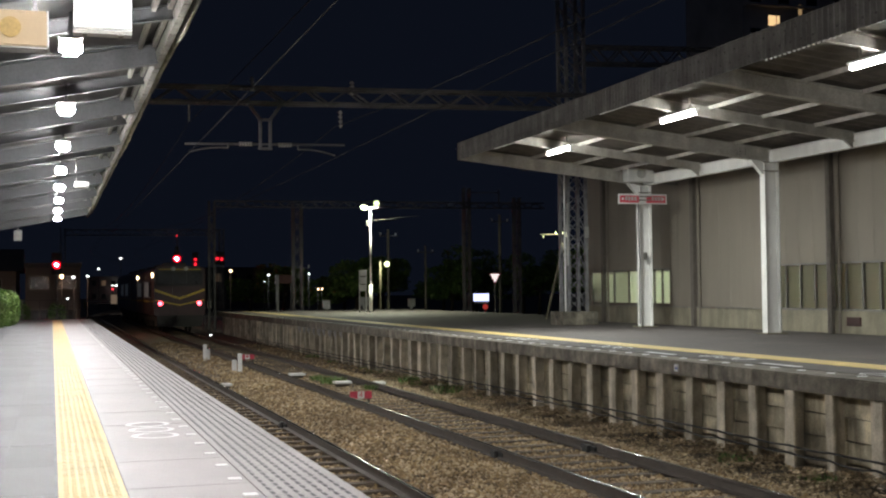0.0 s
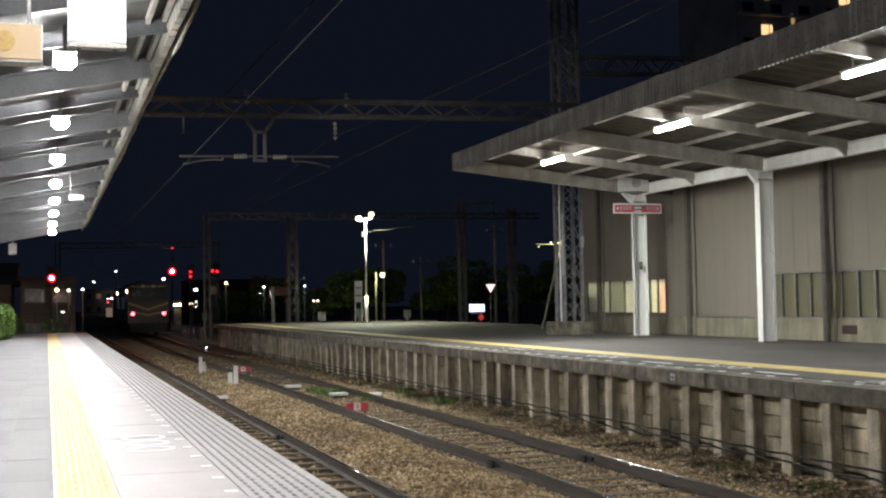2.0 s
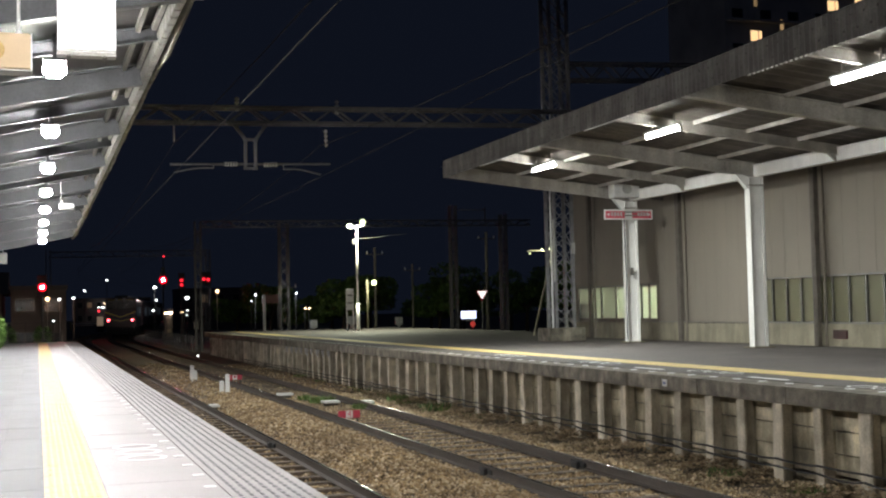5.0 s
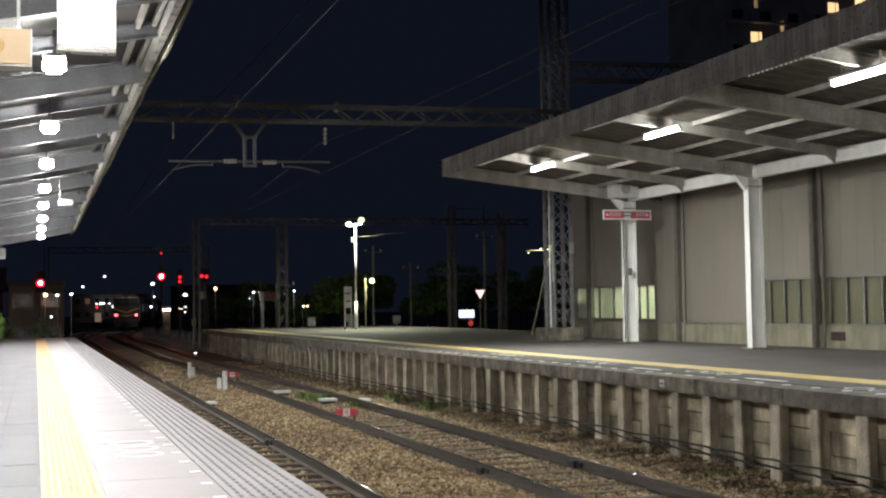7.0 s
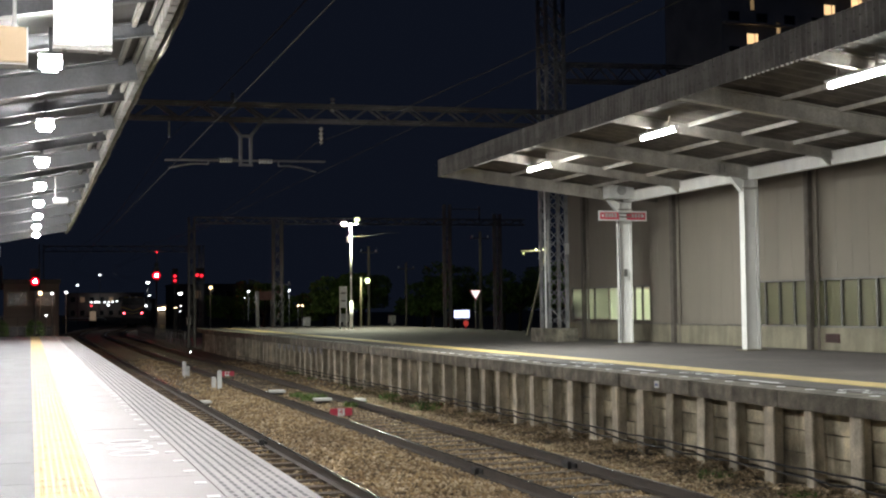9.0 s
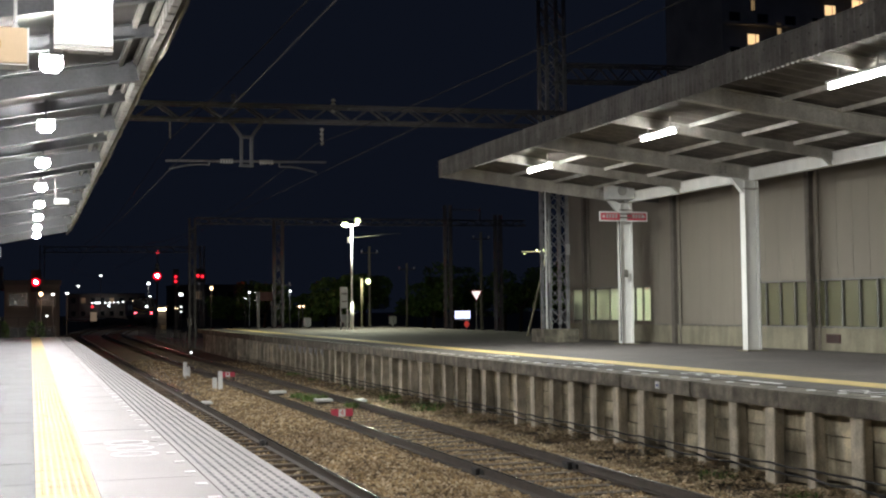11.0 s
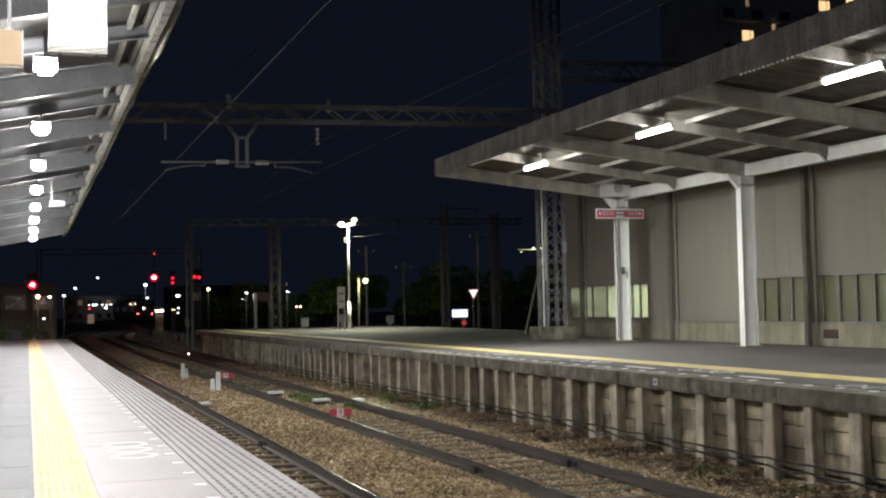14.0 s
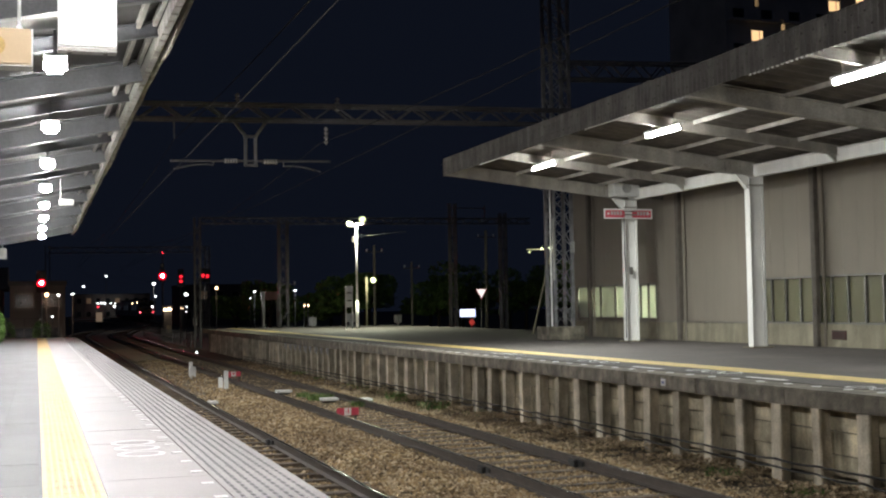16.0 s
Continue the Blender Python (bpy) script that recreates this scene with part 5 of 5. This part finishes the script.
for k, (x, y, h, r) in enumerate(((24, 98, 5.5, 2.4), (27.5, 104, 6.2, 2.8), (33, 100, 5.0, 2.2), (37, 106, 6.8, 3.0), (42, 102, 6.0, 2.8), (20.5, 112, 5.2, 2.4), (47, 108, 7.0, 3.2), (30, 112, 6.0, 2.6), (22.3, 105, 4.0, 2.2), (25.8, 110, 4.6, 2.4), (34.8, 108, 4.4, 2.4), (39.5, 112, 5.2, 2.8), (44.8, 113, 4.8, 2.6), (50.5, 112, 5.4, 3.0), (18.6, 120, 4.2, 2.4), (54, 118, 6.4, 3.2))):
    tree(x, y, h, r, 70 + k)
house("shop_building", 9.5, 29, 334, 346, 7.0, M_FAR, "far lit shop row across the end of the tracks", 2, ((1, 1), (1, 4), (0, 6)), True, G_DIM)
house("shop_building", 22, 40, 200, 212, 6.5, M_FARDARK, "dark building beside the far curve", 2, ((1, 1),), True, G_DIM)
for k, x in enumerate((15.3, 16.3, 17.1, 18.6, 19.7, 20.7, 21.8, 23.1)):
    pole_lamp(x, 331 + 0.05 * k, 4.35 + 0.08 * max(k - 4, 0), 0.62 if k in (1, 2) else 0.42, G_COLD, "white shop front lamp far along the line", 0.55)
pole_lamp(19.5, 330.5, 3.55, 0.5, G_COLD, "white shop front lamp far along the line")
pole_lamp(15.3, 330.2, 3.4, 0.4, G_REDS, "small red lamp far along the line")

# sign with headlight glow as emission, and a lit booth beside the line
vm = thing("vending_machine", "pale sign far along the line with headlight glow added", "vending machine", (9.7, 205, -0.42))
part("case", S().box(-0.55, 0.55, 0, 0.6, 0, 2.6), M_CABLE, vm, bevel=0.02)
part("front", S().box(-0.5, 0.5, -0.03, 0.0, 1.0, 2.5), glow("headlit_front", (1.0, 0.72, 0.5), 0.12), vm, "pale front with warm headlight glow put in")
booth = thing("lit_booth", "dark trackside kiosk with a warm lamp under its roof", "booth", (9.55, 97.0, -0.42))
part("body", S().box(-0.1, 0.5, 0, 0.5, 0, 2.5), M_FARDARK, booth)
part("roof", S().box(-0.2, 0.6, -0.25, 0.6, 2.95, 3.02).box(-0.12, -0.06, 0.3, 0.36, 2.5, 2.95).box(0.46, 0.52, 0.3, 0.36, 2.5, 2.95), M_FARDARK, booth)
part("lamp", S().ball((0.02, -0.2, 2.72), 0.16, 12, 0.6).ball((0.32, -0.2, 2.74), 0.18, 12, 0.6), glow("booth_lamp", (1.0, 0.72, 0.45), 9), booth)
part("notice", S().box(0.1, 0.45, -0.05, 0, 0.9, 1.5), M_PLINTH, booth)

fence = thing("trackside_fence", "low dark fence with pale rails along the line", "fence")
for k in range(24):
    part("post", S().box(9.2, 9.28, 76 + 1.6 * k, 76.08 + 1.6 * k, -0.42, 0.9), M_GALV, fence)
for z in (0.3, 0.8):
    part("rail", S().bar((9.24, 76, z), (9.24, 112.9, z), 0.04), M_GALV, fence)
cross = thing("level_crossing", "level crossing barrier across the end of the platform tracks", "barrier", (1.0, 240, -0.42))
part("barrier", S().rod((5, 0, 1.2), (12.5, 0, 1.2), 0.06, 8), M_WHITE, cross)
part("post", S().rod((5, 0, 0), (5, 0, 1.5), 0.1), M_STRIPE, cross)
wf = thing("platform_end_fence", "dark metal fence closing the platform end", "fence", (0, 57.2, TOP))
for k in range(9):
    part("post", S().box(-5.0 + 0.75 * k - 0.02, -5.0 + 0.75 * k + 0.02, -0.02, 0.02, 0, 0.9), M_DARK, wf)
for z in (0.45, 0.88):
    part("rail", S().bar((-5.0, 0, z), (1.0, 0, z), 0.03), M_DARK, wf)
cab = thing("trackside_board", "dim red-brown board with a pale end on a pale post", "sign", (15.5, 84, -0.42))
part("board", S().box(-0.42, 0.62, 0, 0.06, 3.25, 3.86), mat("faded_red_board", (0.16, 0.07, 0.06), 0.7), cab, bevel=0.01)
part("pale_end", S().box(-0.70, -0.44, -0.02, 0.06, 3.22, 3.86), M_BOXGREY, cab, "pale end plate", bevel=0.01)
part("post", S().box(-0.62, -0.42, 0.06, 0.2, 0, 3.5), M_BOXGREY, cab, "pale concrete post", bevel=0.02)
part("back_post", S().box(0.4, 0.5, 0.06, 0.16, 0, 3.5), M_FARDARK, cab)

# poles, cabinets and plates beyond the platforms
for x, y, h, r in ((18.2, 92, 5.0, 0.08), (24.6, 90, 7.4, 0.12), (28.2, 92, 6.2, 0.1), (31.5, 84, 8.2, 0.14)):
    up = thing("utility_pole", "dark concrete utility pole with a short cross arm", "pole", (x, y, -0.42), group="poles beyond the platforms")
    part("pole", S().rod((0, 0, 0), (0, 0, h), r, 8, r * 0.7), M_PLINTH, up)
    part("cross_arm", S().bar((-0.7, 0, h - 0.5), (0.7, 0, h - 0.5), 0.08), M_GALV, up)
    for dx in (-0.6, 0.6):
        part("insulator", S().rod((dx, 0, h - 0.46), (dx, 0, h - 0.28), 0.05, 6), M_WHITE, up)
for x, y, w, h, z in ((11.5, 94, 0.3, 0.5, 1.5), (18.9, 86, 0.5, 0.6, 1.4), (22.2, 88, 0.6, 0.6, 1.6), (25.3, 86, 0.5, 0.55, 1.5)):
    cb = thing("relay_cabinet", "pale grey trackside relay cabinet on a post", "cabinet", (x, y, -0.42), group="cabinets beside the line")
    part("case", S().box(-w / 2, w / 2, 0, 0.35, z, z + h), M_BOXGREY, cb, bevel=0.02)
    part("hood", S().box(-w / 2 - 0.04, w / 2 + 0.04, -0.05, 0.38, z + h, z + h + 0.05), M_FRAME, cb)
    part("post", S().box(-0.08, 0.08, 0.1, 0.26, 0, z), M_BOXGREY, cb)
    part("door_seam", S().box(-0.008, 0.008, -0.006, 0.0, z + 0.06, z + h - 0.06), M_DARK, cb)

# distant tower block with a few lit windows
apt = thing("apartment_block", "dark apartment block with a few lit windows", "building", (95, 130, -0.42))
part("wall", S().box(-14, 16, 0, 14, 0, 48), M_BLOCK, apt)
part("roof", S().box(-14.3, 16.3, -0.3, 14.3, 48, 48.8), M_BLOCK, apt)
LIT = ((-9.6, 35.75, 0.9), (1.9, 40.2, 0.9), (6.1, 41.3, 1.0), (-5.8, 37.3, 0.3), (-9.55, 40.1, 0.16), (12.0, 36.0, 0.6))
for j in range(5):
    for i in range(7):
        x, z = -12.2 + 4.05 * i, 20.0 + 4.4 * j + 0.0
        if all(abs(x - a) > 1.4 or abs(z + 0.7 - c) > 1.6 for a, c, _ in LIT):
            wn = part("window", S().box(x - 0.8, x + 0.8, -0.06, 0, z, z + 1.5), M_FRAME, apt)
            part("pane", S().box(x - 0.72, x + 0.72, -0.08, -0.06, z + 0.08, z + 1.42), M_GLASS, wn)
for x, z, e in LIT:
    hw = 0.8 if e > 0.5 else 0.25
    wn = part("window", S().box(x - hw - 0.1, x + hw + 0.1, -0.06, 0, z - 0.75, z + 0.75), M_FRAME, apt)
    part("pane", S().box(x - hw, x + hw, -0.08, -0.06, z - 0.65, z + 0.65), glow("flat_window", (1.0, 0.66, 0.32), e), wn, "warm lit window")
    part("mullion", S().box(x + hw * 0.35, x + hw * 0.45, -0.1, -0.08, z - 0.65, z + 0.65), M_DARK, wn)
for j in range(10):
    part("balcony", S().box(-13.8, 15.8, -0.9, 0, 4.4 * j + 2.2, 4.4 * j + 2.5), M_BLOCK, apt)


# ---- train ----
def oval(w, h, base, n=6, r=0.45):
    """Rounded car section, x and z."""
    pts = [(-w, base), (w, base)]
    for k in range(n + 1):
        a = k / n * math.pi / 2
        pts.append((w - r + r * math.cos(a) * 1.0, h - r * 0.7 + r * 0.7 * math.sin(a)))
    for k in range(n + 1):
        a = math.pi / 2 + k / n * math.pi / 2
        pts.append((-w + r + r * math.cos(a), h - r * 0.7 + r * 0.7 * math.sin(a)))
    return pts


G_SIDE = glow("side_lamp", (1.0, 0.72, 0.42), 9)
G_SALOON = glow("dim_saloon_window", (0.7, 0.85, 1.0), 0.01)


def bogie(car, y):
    bg = part("bogie", S().box(-1.05, -0.95, y - 1.4, y + 1.4, 0.35, 0.6).box(0.95, 1.05, y - 1.4, y + 1.4, 0.35, 0.6).box(-0.95, 0.95, y - 0.2, y + 0.2, 0.4, 0.7), M_UNDER, car)
    for dy in (-1.05, 1.05):
        for x in (-0.75, 0.75):
            part("wheel", S().rod((x - 0.06, y + dy, 0.43), (x + 0.06, y + dy, 0.43), 0.43, 20), M_UNDER, bg)
        part("axle", S().rod((-0.9, y + dy, 0.43), (0.9, y + dy, 0.43), 0.07, 8), M_UNDER, bg)


def build_car(rear):
    car = thing("train_car", "dark maroon electric train car with yellow chevrons and red tail lights" if rear else "dark maroon electric train car coupled ahead in the train", "train", group="cars of the departing train")
    part("body", S().extrude(oval(1.4, 3.72, 0.98), 0.0, 19.9), M_MAROON, car, "dark maroon steel body")
    part("underframe", S().box(-1.15, 1.15, 0.3, 19.6, 0.62, 0.98).box(-1.0, 1.0, 6, 13.5, 0.28, 0.62), M_UNDER, car)
    bogie(car, 3.0)
    bogie(car, 16.9)
    for k in range(3):
        part("roof_unit", S().box(-0.6, 0.6, 2.5 + 6 * k, 5 + 6 * k, 3.70, 3.98), M_UNDER, car, bevel=0.05)
    for sx in (-1, 1):
        for k in range(3):
            y = 2.6 + 6.2 * k
            d = part("door", S().box(sx * 1.385 if sx < 0 else 1.385, sx * 1.415 if sx < 0 else 1.415, y - 0.65, y + 0.65, 1.05, 3.05) if sx > 0 else S().box(-1.415, -1.385, y - 0.65, y + 0.65, 1.05, 3.05), M_MAROON, car)
            part("door_pane", S().box(-1.42, -1.415, y - 0.5, y + 0.5, 2.0, 2.9) if sx < 0 else S().box(1.415, 1.42, y - 0.5, y + 0.5, 2.0, 2.9), M_GLASS, d)
        for k in range(2):
            y = 5.7 + 6.2 * k
            part("side_window", S().box(-1.412, -1.38, y - 1.7, y + 1.7, 2.0, 2.9) if sx < 0 else S().box(1.38, 1.412, y - 1.7, y + 1.7, 2.0, 2.9), G_SALOON, car)
    for y in (0.9, 13.0) if rear else ():
        part("side_lamp", S().box(-1.47, -1.4, y - 0.12, y + 0.12, 3.12, 3.36), G_SIDE, car, "warm side lamp")
    part("side_stripe", S().box(-1.415, -1.402, 0.2, 19.7, 1.72, 1.8), M_STRIPE, car)
    if rear:
        part("end_frame", S().box(-1.28, 1.28, -0.05, 0.0, 2.62, 3.5), M_UNDER, car, bevel=0.02)
        for x0, x1 in ((-1.2, -0.42), (-0.34, 0.34), (0.42, 1.2)):
            part("end_window", S().box(x0, x1, -0.07, -0.045, 2.7, 3.42), M_GLASS, car, "dark windscreen")
        part("end_door", S().box(-0.4, 0.4, -0.03, 0.0, 1.02, 2.6), M_MAROON, car)
        for ze, zm, th in ((2.40, 1.92, 0.13), (1.84, 1.55, 0.08)):
            ch = S()
            for sx in (-1, 1):
                ch.add([(0, -0.045, zm - th / 2), (sx * 1.37, -0.045, ze - th / 2), (sx * 1.37, -0.045, ze + th / 2), (0, -0.045, zm + th / 2), (0, -0.034, zm - th / 2), (sx * 1.37, -0.034, ze - th / 2), (sx * 1.37, -0.034, ze + th / 2), (0, -0.034, zm + th / 2)], [(0, 1, 2, 3), (7, 6, 5, 4), (0, 4, 5, 1), (2, 6, 7, 3), (1, 5, 6, 2)])
            part("chevron", ch, M_STRIPE, car, "yellow chevron stripe")
        part("roof_stripe", S().box(-1.15, 1.15, -0.03, 0.0, 3.52, 3.58), M_STRIPE, car)
        for x in (-1.07, 1.07):
            h = part("lamp_housing", S().rod((x, -0.05, 1.65), (x, 0.02, 1.65), 0.17, 14), M_UNDER, car)
            part("tail_light", S().rod((x, -0.08, 1.65), (x, -0.05, 1.65), 0.125, 14), G_TAIL, h, "glowing red tail light")
        for x in (-0.35, 0.35):
            part("head_lamp", S().rod((x, -0.06, 3.58), (x, 0.0, 3.58), 0.12, 12), M_BOXGREY, car)
        part("coupler", S().box(-0.2, 0.2, -0.5, 0.3, 0.75, 1.0), M_UNDER, car)
        part("skirt", S().box(-1.25, 1.25, -0.02, 0.2, 0.35, 0.98), M_UNDER, car)
    else:
        part("gangway", S().box(-0.5, 0.5, -0.72, 0.0, 1.0, 3.0), M_UNDER, car)
    return car


CARS = [build_car(i == 0) for i in range(3)]
REAR = [(0, 69.2), (1.5, 83.2), (3.5, 102.6), (6.5, 131.8), (9, 154.0), (13.5, 192.5), (16, 215.5)]


def train_y(t):
    """Where the rear of the train is at t seconds."""
    for (t0, y0), (t1, y1) in zip(REAR, REAR[1:]):
        if t <= t1:
            return y0 + (y1 - y0) * (t - t0) / (t1 - t0)
    return REAR[-1][1]


def motions():
    for i, car in enumerate(CARS):
        rows = []
        for k in range(33):
            t = 0.5 * k
            y = train_y(t) + 20.6 * i
            ang = math.degrees(math.atan2(swing(y + 17) - swing(y + 3), 14))
            rows.append((t, pose(TRACK_B + swing(y), y, climb(y) + 0.003, 0, 0, -ang)))
        walk(car, rows)
    walk(car_r, [(0, pose(19.75, 25.2, TOP)), (0.5, pose(19.75, 28.0, TOP)), (1.0, pose(19.75, 31.0, TOP)), (1.5, pose(19.75, 34.0, TOP)), (2.0, pose(19.75, 36.6, TOP)), (2.5, pose(21.2, 37.6, TOP, 0, 0, -55)), (3.0, pose(23.6, 37.8, TOP, 0, 0, -85)), (3.6, pose(27.0, 37.8, TOP, 0, 0, -88)), (16, pose(27.0, 37.8, TOP, 0, 0, -88))])


motions()
